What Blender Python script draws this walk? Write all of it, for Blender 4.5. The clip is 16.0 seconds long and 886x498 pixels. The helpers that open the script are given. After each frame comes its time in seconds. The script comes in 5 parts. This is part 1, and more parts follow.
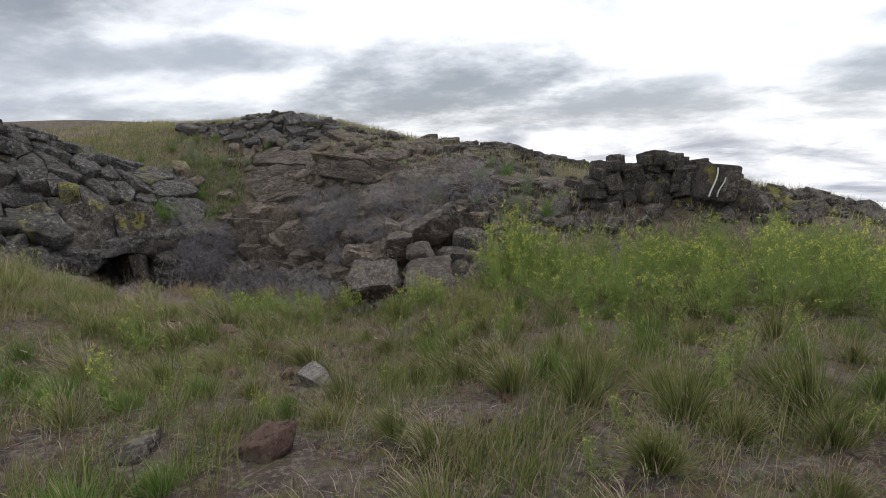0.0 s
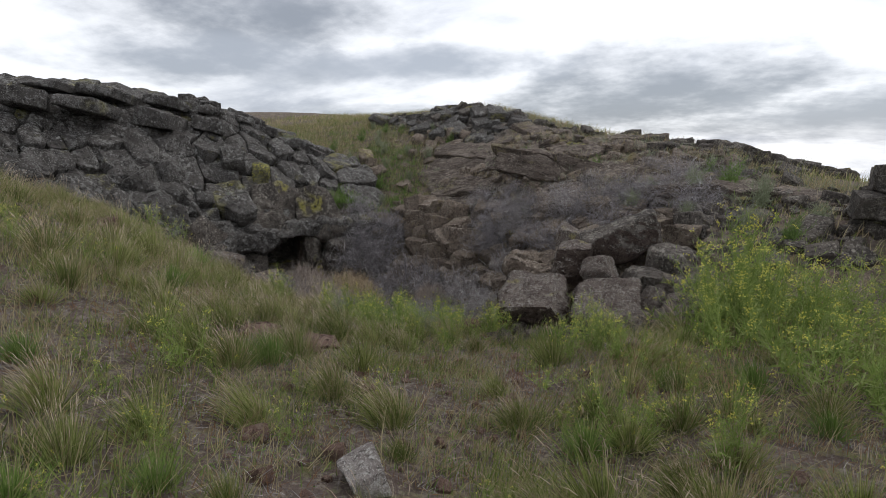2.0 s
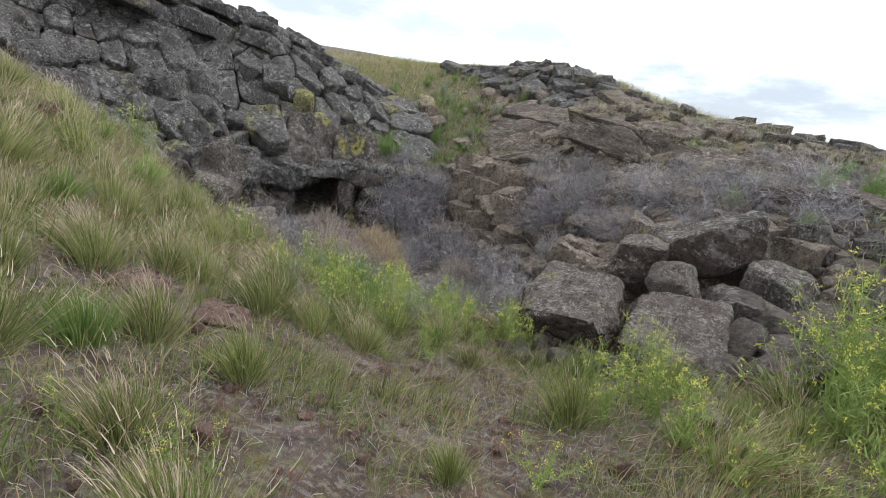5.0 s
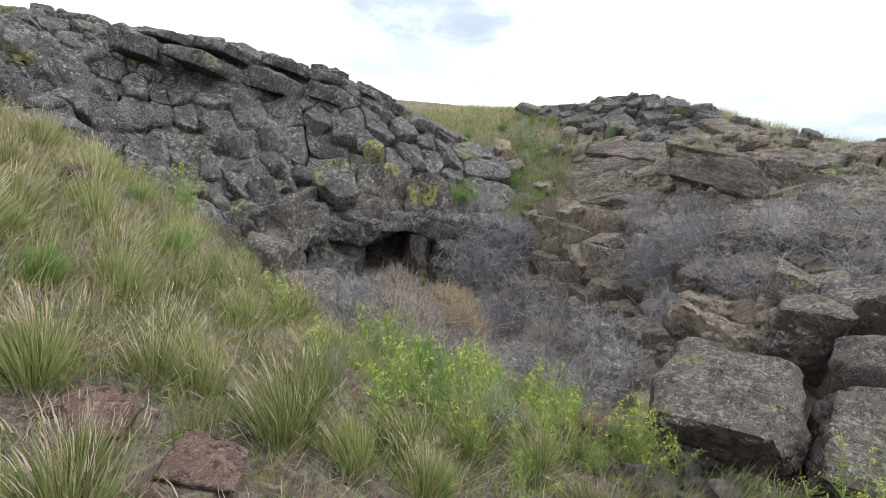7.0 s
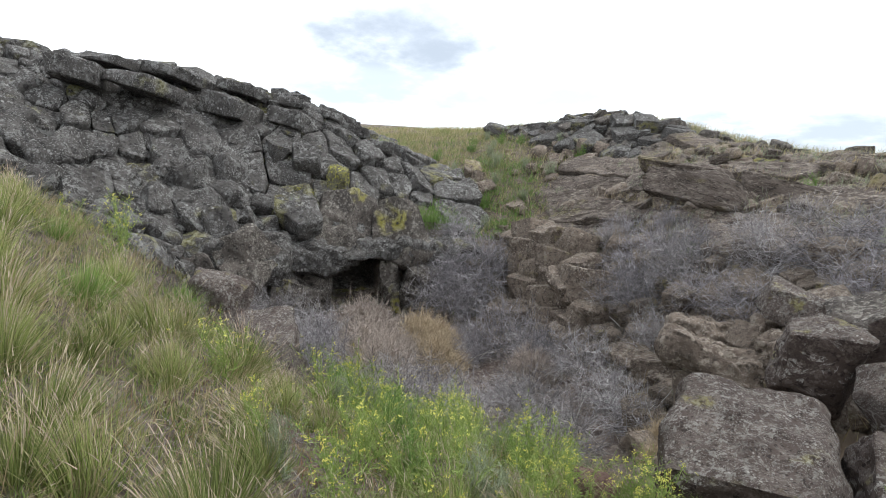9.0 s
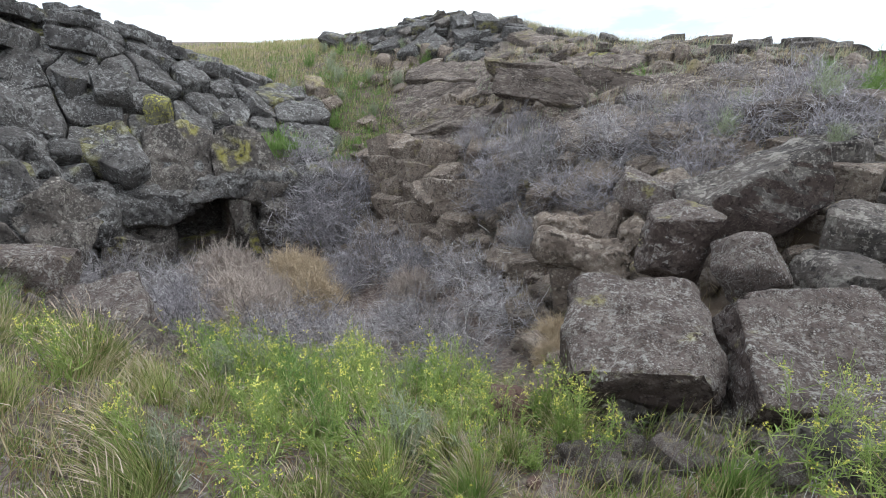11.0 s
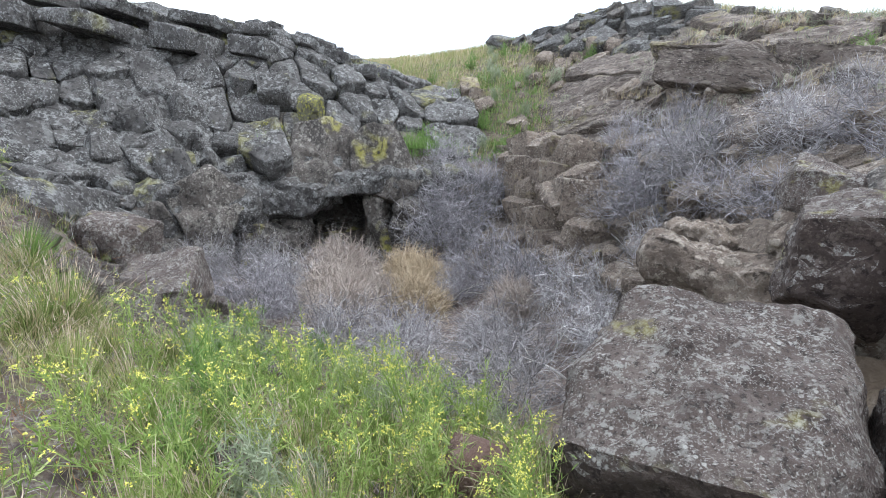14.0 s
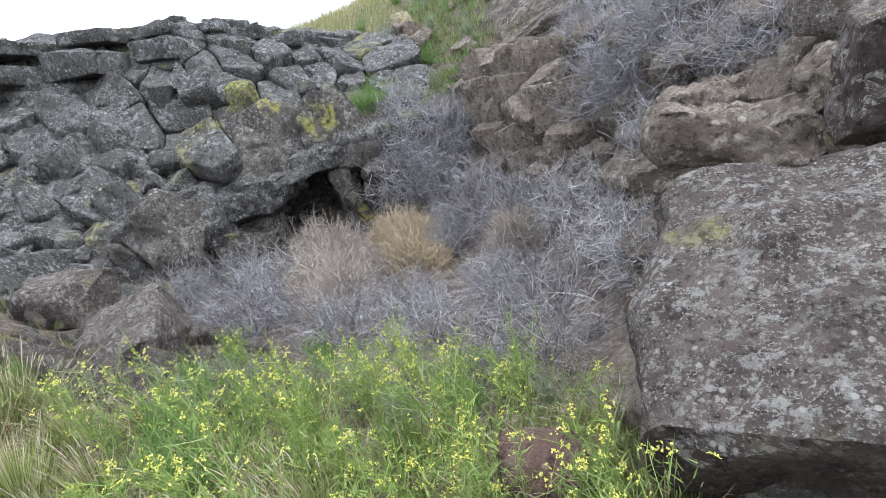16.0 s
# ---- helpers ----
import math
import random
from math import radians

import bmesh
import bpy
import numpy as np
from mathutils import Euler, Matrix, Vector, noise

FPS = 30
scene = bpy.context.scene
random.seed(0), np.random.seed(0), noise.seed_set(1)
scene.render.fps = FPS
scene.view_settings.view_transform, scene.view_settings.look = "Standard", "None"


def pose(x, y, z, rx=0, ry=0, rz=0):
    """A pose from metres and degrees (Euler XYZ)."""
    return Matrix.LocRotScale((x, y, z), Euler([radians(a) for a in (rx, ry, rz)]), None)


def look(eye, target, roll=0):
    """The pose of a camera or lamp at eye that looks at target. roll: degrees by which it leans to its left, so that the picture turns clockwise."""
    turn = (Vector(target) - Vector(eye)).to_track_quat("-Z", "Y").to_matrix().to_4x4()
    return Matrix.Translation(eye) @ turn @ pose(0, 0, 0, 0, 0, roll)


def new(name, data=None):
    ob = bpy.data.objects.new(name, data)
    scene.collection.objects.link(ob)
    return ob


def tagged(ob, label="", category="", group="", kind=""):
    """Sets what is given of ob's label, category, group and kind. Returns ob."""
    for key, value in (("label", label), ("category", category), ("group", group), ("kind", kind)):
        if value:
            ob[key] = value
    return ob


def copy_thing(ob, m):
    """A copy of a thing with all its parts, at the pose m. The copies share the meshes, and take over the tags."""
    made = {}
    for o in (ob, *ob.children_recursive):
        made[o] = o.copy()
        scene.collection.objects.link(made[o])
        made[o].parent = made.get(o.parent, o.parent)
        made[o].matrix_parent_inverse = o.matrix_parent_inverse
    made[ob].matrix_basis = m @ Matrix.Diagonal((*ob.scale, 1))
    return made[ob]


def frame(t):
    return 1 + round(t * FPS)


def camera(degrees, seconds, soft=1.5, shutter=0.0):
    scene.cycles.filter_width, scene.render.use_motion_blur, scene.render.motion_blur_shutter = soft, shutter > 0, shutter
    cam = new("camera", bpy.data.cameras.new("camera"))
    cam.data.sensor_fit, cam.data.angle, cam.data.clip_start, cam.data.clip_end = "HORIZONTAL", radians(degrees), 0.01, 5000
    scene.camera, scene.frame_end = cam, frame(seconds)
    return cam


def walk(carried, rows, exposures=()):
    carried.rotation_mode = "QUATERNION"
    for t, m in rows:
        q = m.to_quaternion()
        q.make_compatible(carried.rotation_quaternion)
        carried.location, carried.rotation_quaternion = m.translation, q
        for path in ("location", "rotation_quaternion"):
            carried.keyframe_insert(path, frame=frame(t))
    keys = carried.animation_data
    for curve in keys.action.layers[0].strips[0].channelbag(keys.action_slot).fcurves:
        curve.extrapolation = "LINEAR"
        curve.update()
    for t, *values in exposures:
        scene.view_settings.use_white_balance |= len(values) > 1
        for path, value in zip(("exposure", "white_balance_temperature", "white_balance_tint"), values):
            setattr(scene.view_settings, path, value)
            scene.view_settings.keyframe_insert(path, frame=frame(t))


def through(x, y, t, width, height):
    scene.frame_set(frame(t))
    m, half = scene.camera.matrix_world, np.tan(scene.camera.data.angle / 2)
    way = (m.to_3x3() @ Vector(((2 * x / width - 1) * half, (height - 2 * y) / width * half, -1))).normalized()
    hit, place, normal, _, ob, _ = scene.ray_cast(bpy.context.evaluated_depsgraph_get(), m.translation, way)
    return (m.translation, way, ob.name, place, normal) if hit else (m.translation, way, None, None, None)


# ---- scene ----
cam = camera(80.0, 16.0, soft=0.75)
PATH = [
    (0, (0.238, -0.001, 1.495), (0.097, 1.953, 1.092), -2.0),
    (0.4, (0.156, 0.389, 1.435), (-0.278, 2.285, 0.966), -0.1),
    (0.5, (0.192, 0.462, 1.425), (-0.23, 2.331, 0.851), -2.2),
    (1, (0.187, 0.859, 1.413), (-0.345, 2.752, 1.046), 2.4),
    (1.5, (0.163, 1.417, 1.352), (-0.288, 3.332, 0.993), 1.7),
    (2, (0.13, 2.157, 1.129), (-0.686, 3.944, 0.754), 0.2),
    (2.5, (0.01, 2.448, 1.106), (-0.718, 4.26, 0.676), 1.2),
    (3, (0.134, 2.803, 1.134), (-0.248, 4.712, 0.675), -0.2),
    (3.5, (0.04, 3.217, 1.096), (-0.726, 4.988, 0.569), -0.7),
    (3.7, (0.025, 3.375, 1.071), (-0.839, 5.095, 0.526), 0.4),
    (5.8, (-0.713, 4.751, 0.609), (-1.71, 6.417, 0.13), 10.3),
    (6, (-0.859, 4.892, 0.623), (-1.823, 6.558, 0.08), 6.2),
    (6.5, (-0.961, 5.105, 0.642), (-2.181, 6.628, 0.203), 3.1),
    (7, (-1.062, 5.327, 0.609), (-2.34, 6.82, 0.241), 5.1),
    (7.5, (-1.237, 5.425, 0.581), (-2.468, 6.943, 0.155), 6.5),
    (8, (-1.322, 5.431, 0.556), (-2.603, 6.943, 0.289), 5.2),
    (8.1, (-1.275, 5.418, 0.571), (-2.659, 6.825, 0.25), 10.0),
    (8.5, (-1.322, 5.581, 0.609), (-2.68, 7.004, 0.246), 2.2),
    (9, (-1.43, 5.835, 0.576), (-2.611, 7.355, 0.308), 3.3),
    (9.5, (-1.629, 5.887, 0.592), (-2.604, 7.564, 0.106), 2.2),
    (10, (-1.792, 5.921, 0.631), (-2.571, 7.683, 0.095), -0.7),
    (10.2, (-1.792, 5.9, 0.635), (-2.533, 7.675, 0.086), -0.5),
    (12.3, (-1.77, 6.89, 0.288), (-2.476, 8.665, -0.306), -2.5),
    (12.5, (-1.789, 7.099, 0.174), (-2.419, 8.904, -0.413), 2.2),
    (13, (-1.876, 7.586, 0.056), (-2.397, 9.459, -0.416), 2.3),
    (13.5, (-1.755, 7.593, 0.161), (-2.791, 9.242, -0.298), 2.3),
    (13.6, (-1.572, 7.551, 0.157), (-2.844, 9.018, -0.324), 6.1),
    (13.8, (-1.285, 7.533, 0.123), (-2.458, 9.064, -0.408), -1.6),
    (14, (-1.272, 7.56, 0.067), (-2.593, 8.98, -0.419), -2.4),
    (14.5, (-1.276, 7.559, 0.136), (-2.537, 9.009, -0.382), 5.9),
    (15, (-1.277, 7.802, 0.178), (-2.764, 9.027, -0.359), 2.8),
    (15.5, (-1.407, 7.953, 0.144), (-2.846, 9.182, -0.504), -9.4),
    (15.9, (-1.63, 8.045, -0.006), (-2.988, 9.426, -0.508), -17.4),
    (16, (-1.663, 8.068, -0.087), (-2.935, 9.417, -0.747), -19.8),
]
EXPOSURES = [(0, 0.17, 6400, 10), (0.6, 0.06, 6400, 10), (1.2, 0.20, 6400, 10), (2, 0.18, 6400, 10), (3, 0.46, 6350, 9), (3.5, 0.57, 6350, 9), (6, 1.28, 6150, 7), (9, 1.20, 6250, 7), (10, 1.14, 6150, 7), (12.5, 1.79, 5750, 7), (16, 1.80, 5750, 7)]
walk(cam, [(t, look(eye, target, roll)) for t, eye, target, roll in PATH], EXPOSURES)

# ---- sky and sun ----
SUN_AZ, SUN_EL = 35.0, 58.0          # degrees clockwise from +y, and up


def sky():
    world = bpy.data.worlds.new("sky")
    scene.world = world
    world.use_nodes = True
    nt = world.node_tree
    nt.nodes.clear()
    N, K = nt.nodes.new, nt.links.new
    out, bg = N("ShaderNodeOutputWorld"), N("ShaderNodeBackground")
    nish = N("ShaderNodeTexSky")
    nish.sky_type, nish.sun_disc = "NISHITA", False
    nish.sun_elevation, nish.sun_rotation = radians(SUN_EL), radians(SUN_AZ)
    co = N("ShaderNodeTexCoord")
    sep = N("ShaderNodeSeparateXYZ")
    K(co.outputs["Generated"], sep.inputs[0])
    # the cloud deck seen in perspective: direction divided by its height
    h = N("ShaderNodeMath")
    h.operation = "MAXIMUM"
    K(sep.outputs["Z"], h.inputs[0])
    h.inputs[1].default_value = -0.14
    h2 = N("ShaderNodeMath")
    h2.operation = "ADD"
    K(h.outputs[0], h2.inputs[0])
    h2.inputs[1].default_value = 0.24
    dv = []
    for ax in ("X", "Y"):
        d = N("ShaderNodeMath")
        d.operation = "DIVIDE"
        K(sep.outputs[ax], d.inputs[0])
        K(h2.outputs[0], d.inputs[1])
        dv.append(d)
    flat = N("ShaderNodeCombineXYZ")
    turn = N("ShaderNodeMath")
    turn.operation = "MULTIPLY"
    K(dv[0].outputs[0], turn.inputs[0])
    turn.inputs[1].default_value = -1.0
    K(turn.outputs[0], flat.inputs["X"])
    K(dv[1].outputs[0], flat.inputs["Y"])
    flat.inputs["Z"].default_value = 4.6

    def fbm(scale, detail, rough, lo, hi):
        n = N("ShaderNodeTexNoise")
        n.inputs["Scale"].default_value = scale
        n.inputs["Detail"].default_value = detail
        n.inputs["Roughness"].default_value = rough
        n.inputs["Distortion"].default_value = 0.3
        K(flat.outputs[0], n.inputs["Vector"])
        r = N("ShaderNodeMapRange")
        r.inputs["From Min"].default_value = lo
        r.inputs["From Max"].default_value = hi
        r.interpolation_type = "SMOOTHSTEP"
        K(n.outputs["Fac"], r.inputs["Value"])
        return r.outputs[0]

    def mix(a, b, f):
        m = N("ShaderNodeMix")
        m.data_type = "RGBA"
        for sock, v in ((m.inputs["A"], a), (m.inputs["B"], b), (m.inputs["Factor"], f)):
            if isinstance(v, (tuple, float)):
                sock.default_value = v
            else:
                K(v, sock)
        return m.outputs["Result"]
    blue = N("ShaderNodeMix")
    blue.data_type, blue.blend_type = "RGBA", "MULTIPLY"
    blue.inputs["Factor"].default_value = 1
    K(nish.outputs[0], blue.inputs["A"])
    blue.inputs["B"].default_value = (0.11, 0.11, 0.11, 1)
    def bank(az, el, wide, tall):
        """How deep a direction lies in a bank of cloud centred on az, el (degrees), 1 to 0 and below."""
        ca, sa, ce, se = math.cos(radians(az)), math.sin(radians(az)), math.cos(radians(el)), math.sin(radians(el))
        total = None
        for axis3, size in (((ca, -sa, 0), wide), ((-sa * se, -ca * se, ce), tall)):
            d = N("ShaderNodeVectorMath")
            d.operation = "DOT_PRODUCT"
            K(co.outputs["Generated"], d.inputs[0])
            d.inputs[1].default_value = axis3
            q = N("ShaderNodeMath")
            q.operation = "MULTIPLY"
            K(d.outputs["Value"], q.inputs[0])
            q.inputs[1].default_value = 1 / math.sin(radians(size))
            sq = N("ShaderNodeMath")
            sq.operation = "POWER"
            K(q.outputs[0], sq.inputs[0])
            sq.inputs[1].default_value = 2
            a = N("ShaderNodeMath")
            a.operation = "ADD"
            K(sq.outputs[0], a.inputs[0])
            if total:
                K(total, a.inputs[1])
            else:
                a.inputs[1].default_value = 0
            total = a.outputs[0]
        front = N("ShaderNodeVectorMath")
        front.operation = "DOT_PRODUCT"
        K(co.outputs["Generated"], front.inputs[0])
        front.inputs[1].default_value = (sa * ce, ca * ce, se)
        ahead = N("ShaderNodeMath")
        ahead.operation = "GREATER_THAN"
        K(front.outputs["Value"], ahead.inputs[0])
        ahead.inputs[1].default_value = 0.5
        inv = N("ShaderNodeMath")
        inv.operation = "SUBTRACT"
        K(ahead.outputs[0], inv.inputs[0])
        K(total, inv.inputs[1])
        return inv.outputs[0]

    def cloud(inner, billow):
        """A bank with a billowing, torn edge."""
        n = N("ShaderNodeTexNoise")
        n.inputs["Scale"].default_value = billow
        n.inputs["Detail"].default_value = 8
        n.inputs["Roughness"].default_value = 0.58
        K(flat.outputs[0], n.inputs["Vector"])
        m = N("ShaderNodeMath")
        m.operation = "MULTIPLY_ADD"
        K(n.outputs["Fac"], m.inputs[0])
        m.inputs[1].default_value = 2.6
        K(inner, m.inputs[2])
        r = N("ShaderNodeMapRange")
        r.inputs["From Min"].default_value = 0.95
        r.inputs["From Max"].default_value = 2.5
        r.interpolation_type = "SMOOTHSTEP"
        K(m.outputs[0], r.inputs["Value"])
        return r.outputs[0]
    deck = mix((1.02, 1.03, 1.06, 1), (0.42, 0.45, 0.52, 1), fbm(1.05, 9, 0.57, 0.44, 0.72))
    cover = mix(deck, (0.98, 1.0, 1.05, 1), fbm(2.2, 5, 0.6, 0.60, 0.78))
    for az, el, wide, tall, shade in ((-3, 5.3, 17, 4.6, 0.33), (-44, 12.8, 16, 4.2, 0.30), (-46, 8.2, 16, 2.6, 0.40), (13, 3.0, 13, 2.4, 0.40), (-24, 8.6, 13, 1.9, 0.45), (-32, 2.4, 14, 2.0, 0.42), (37, 4.0, 9, 3.0, 0.42)):
        cover = mix(cover, (shade, shade * 1.07, shade * 1.2, 1), cloud(bank(az, el, wide, tall), 3.2))
    whole = mix(blue.outputs["Result"], cover, 0.9)
    K(whole, bg.inputs["Color"])
    bg.inputs["Strength"].default_value = 1.0
    K(bg.outputs[0], out.inputs[0])


sky()
sun = new("sun", bpy.data.lights.new("sun", "SUN"))
sun.data.energy, sun.data.angle, sun.data.color = 0.9, radians(25), (1.0, 0.96, 0.9)
sun.matrix_world = look((0, 0, 30), (-math.sin(radians(SUN_AZ)), -math.cos(radians(SUN_AZ)), 30 - math.tan(radians(SUN_EL))))


# ---- materials ----
class Mat:
    """A small builder of node materials."""

    def __init__(self, name, rough=0.9):
        self.m = bpy.data.materials.new(name)
        self.m.use_nodes = True
        self.nt = self.m.node_tree
        self.b = self.nt.nodes["Principled BSDF"]
        self.b.inputs["Roughness"].default_value = rough
        self.b.inputs["Specular IOR Level"].default_value = 0.25
        self.co = self.nt.nodes.new("ShaderNodeTexCoord").outputs["Object"]
        self.info = self.nt.nodes.new("ShaderNodeObjectInfo").outputs
        self.geo = self.nt.nodes.new("ShaderNodeNewGeometry").outputs

    def put(self, sock, v):
        if isinstance(v, (tuple, float, int)):
            sock.default_value = v
        else:
            self.nt.links.new(v, sock)

    def offset(self, amount):
        a = self.nt.nodes.new("ShaderNodeVectorMath")
        a.operation = "MULTIPLY_ADD"
        self.put(a.inputs[0], self.info["Random"])
        a.inputs[1].default_value = (amount, amount * 0.7, amount * 1.3)
        self.put(a.inputs[2], self.co)
        return a.outputs[0]

    def noise(self, scale, detail=4, lo=0.4, hi=0.6, vec=None, rough=0.55):
        n = self.nt.nodes.new("ShaderNodeTexNoise")
        n.inputs["Scale"].default_value = scale
        n.inputs["Detail"].default_value = detail
        n.inputs["Roughness"].default_value = rough
        self.put(n.inputs["Vector"], vec or self.co)
        return self.span(n.outputs["Fac"], lo, hi)

    def voronoi(self, scale, lo, hi, vec=None, feature="F1"):
        n = self.nt.nodes.new("ShaderNodeTexVoronoi")
        n.feature = feature
        n.inputs["Scale"].default_value = scale
        self.put(n.inputs["Vector"], vec or self.co)
        return self.span(n.outputs["Distance"], lo, hi)

    def span(self, v, lo, hi):
        r = self.nt.nodes.new("ShaderNodeMapRange")
        r.inputs["From Min"].default_value = lo
        r.inputs["From Max"].default_value = hi
        self.put(r.inputs["Value"], v)
        return r.outputs[0]

    def mul(self, a, b, op="MULTIPLY"):
        n = self.nt.nodes.new("ShaderNodeMath")
        n.operation = op
        n.use_clamp = True
        self.put(n.inputs[0], a)
        self.put(n.inputs[1], b)
        return n.outputs[0]

    def mix(self, a, b, f):
        n = self.nt.nodes.new("ShaderNodeMix")
        n.data_type = "RGBA"
        for sock, v in ((n.inputs["A"], a), (n.inputs["B"], b), (n.inputs["Factor"], f)):
            if isinstance(v, tuple) and len(v) == 3:
                v = (*v, 1)
            self.put(sock, v)
        return n.outputs["Result"]

    def attribute(self, name):
        n = self.nt.nodes.new("ShaderNodeAttribute")
        n.attribute_name = name
        return n.outputs["Fac"]

    def bump(self, h, strength, distance):
        n = self.nt.nodes.new("ShaderNodeBump")
        n.inputs["Strength"].default_value = strength
        n.inputs["Distance"].default_value = distance
        self.put(n.inputs["Height"], h)
        if self.b.inputs["Normal"].is_linked:
            self.put(n.inputs["Normal"], self.b.inputs["Normal"].links[0].from_socket)
        self.put(self.b.inputs["Normal"], n.outputs[0])
        return self

    def done(self, col):
        self.put(self.b.inputs["Base Color"], (*col, 1) if isinstance(col, tuple) else col)
        return self.m


def rock_colour(k, vec, dark, light, lichen, yellow, c=1.0):
    """Weathered basalt: two browns and greys, pale lichen crusts, a few sulphur-yellow patches."""
    col = k.mix(dark, light, k.noise(1.6 * c, 5, 0.35, 0.68, vec))
    col = k.mix(col, tuple(x * 0.4 for x in dark), k.mul(k.noise(11.0 * c, 6, 0.52, 0.62, vec, 0.65), 0.8))
    crust = k.mul(k.noise(7.0 * c, 8, 0.52, 0.575, vec, 0.75), k.noise(1.3 * c, 3, 0.32, 0.60, vec))
    col = k.mix(col, lichen, k.mul(crust, 0.85))
    fleck = k.mul(k.noise(30.0 * c, 4, 0.555, 0.60, vec, 0.65), k.noise(2.1 * c, 2, 0.35, 0.55, vec))
    col = k.mix(col, tuple(min(1, x * 1.15) for x in lichen), k.mul(fleck, 0.75))
    spots = k.mul(k.voronoi(9.0 * c, 0.30, 0.20, vec), k.noise(2.3 * c, 3, 0.52, 0.64, vec))
    col = k.mix(col, tuple(min(1, x * 1.35) for x in lichen), k.mul(spots, 0.8))
    gold = k.mul(k.noise(0.75 * c, 3, 0.60, 0.67, vec), k.noise(7 * c, 5, 0.40, 0.54, vec))
    return k.mix(col, (0.34, 0.31, 0.035), k.mul(gold, yellow))


def basalt(name, dark, light, lichen, yellow=0.7, coarse=1.0, layers=1.0):
    k = Mat(name, 0.92)
    vec = k.offset(37.0)
    if layers != 1.0:
        st = k.nt.nodes.new("ShaderNodeVectorMath")
        st.operation = "MULTIPLY"
        k.put(st.inputs[0], vec)
        st.inputs[1].default_value = (0.7, 0.7, layers)
        vec = st.outputs[0]
    col = rock_colour(k, vec, dark, light, lichen, yellow, coarse)
    k.bump(k.noise(3.0 * coarse, 8, 0.2, 0.8, vec, 0.65), 0.9, 0.10 / coarse)
    k.bump(k.noise(38.0 * coarse, 4, 0.3, 0.7, vec, 0.7), 0.9, 0.014)
    return k.done(col)


ROCK = basalt("basalt", (0.044, 0.039, 0.036), (0.100, 0.091, 0.084), (0.235, 0.23, 0.217), 0.25)
ROCK_DARK = basalt("dark_basalt", (0.055, 0.047, 0.042), (0.115, 0.097, 0.083), (0.24, 0.22, 0.19), 0.5)
ROCK_BROWN = basalt("brown_basalt", (0.105, 0.080, 0.063), (0.195, 0.153, 0.120), (0.29, 0.25, 0.205), 0.25)
ROCK_NEAR = basalt("lichened_boulder", (0.074, 0.054, 0.046), (0.150, 0.118, 0.101), (0.33, 0.31, 0.28), 0.35, 3.6)
# lichen-free brown break, darkened to carry the shade of the boulders' undercut fronts
SHADED_FRESH_BREAK = basalt("shaded_fresh_broken_basalt", (0.045, 0.031, 0.026), (0.080, 0.057, 0.047), (0.12, 0.095, 0.08), 0.0, 2.0)
ROCK_PALE = basalt("pale_stone", (0.22, 0.19, 0.175), (0.36, 0.325, 0.30), (0.55, 0.53, 0.50), 0.0, 3.0)
ROCK_FACE = basalt("layered_brown_basalt", (0.070, 0.054, 0.045), (0.155, 0.124, 0.103), (0.25, 0.215, 0.18), 0.15, 1.0, 2.0)
ROCK_GOLD = basalt("gold_lichened_basalt", (0.075, 0.068, 0.050), (0.15, 0.14, 0.09), (0.36, 0.34, 0.05), 1.0, 1.3)
ROCK_RED = basalt("red_brown_stone", (0.12, 0.070, 0.055), (0.18, 0.115, 0.09), (0.21, 0.155, 0.125), 0.0, 2.0)
BLEACHED = basalt("bleached_wood", (0.36, 0.33, 0.30), (0.52, 0.49, 0.45), (0.55, 0.52, 0.48), 0.0, 4.0)
STREAK = Mat("bird_lime").done((0.75, 0.73, 0.68))


def ground_material():
    k = Mat("steppe_ground", 0.96)
    rock = k.attribute("rock")
    green = k.attribute("green")
    soil = k.mix((0.080, 0.055, 0.046), (0.145, 0.110, 0.092), k.noise(2.2, 6, 0.35, 0.66))
    soil = k.mix(soil, (0.30, 0.265, 0.225), k.mul(k.noise(22, 6, 0.48, 0.62, None, 0.7), 0.7))
    soil = k.mix(soil, (0.062, 0.046, 0.040), k.noise(6.1, 5, 0.52, 0.66))
    turf = k.mix((0.110, 0.105, 0.038), (0.20, 0.165, 0.075), k.noise(1.3, 5, 0.38, 0.64))
    turf = k.mix(turf, (0.10, 0.125, 0.040), k.noise(4.4, 5, 0.5, 0.68))
    col = k.mix(soil, turf, k.mul(green, k.noise(5.5, 7, 0.50, 0.66, None, 0.7)))
    stone = rock_colour(k, k.co, (0.070, 0.060, 0.053), (0.155, 0.132, 0.110), (0.29, 0.275, 0.25), 0.5)
    warm = k.mix(stone, (0.165, 0.125, 0.090), k.mul(k.attribute("warm"), k.noise(0.9, 4, 0.3, 0.6)))
    col = k.mix(col, warm, k.mul(rock, 1.0))
    k.bump(k.noise(4.0, 8, 0.2, 0.8, None, 0.65), 0.8, 0.10)
    k.bump(k.noise(45.0, 5, 0.3, 0.7, None, 0.7), 0.8, 0.015)
    return k.done(col)


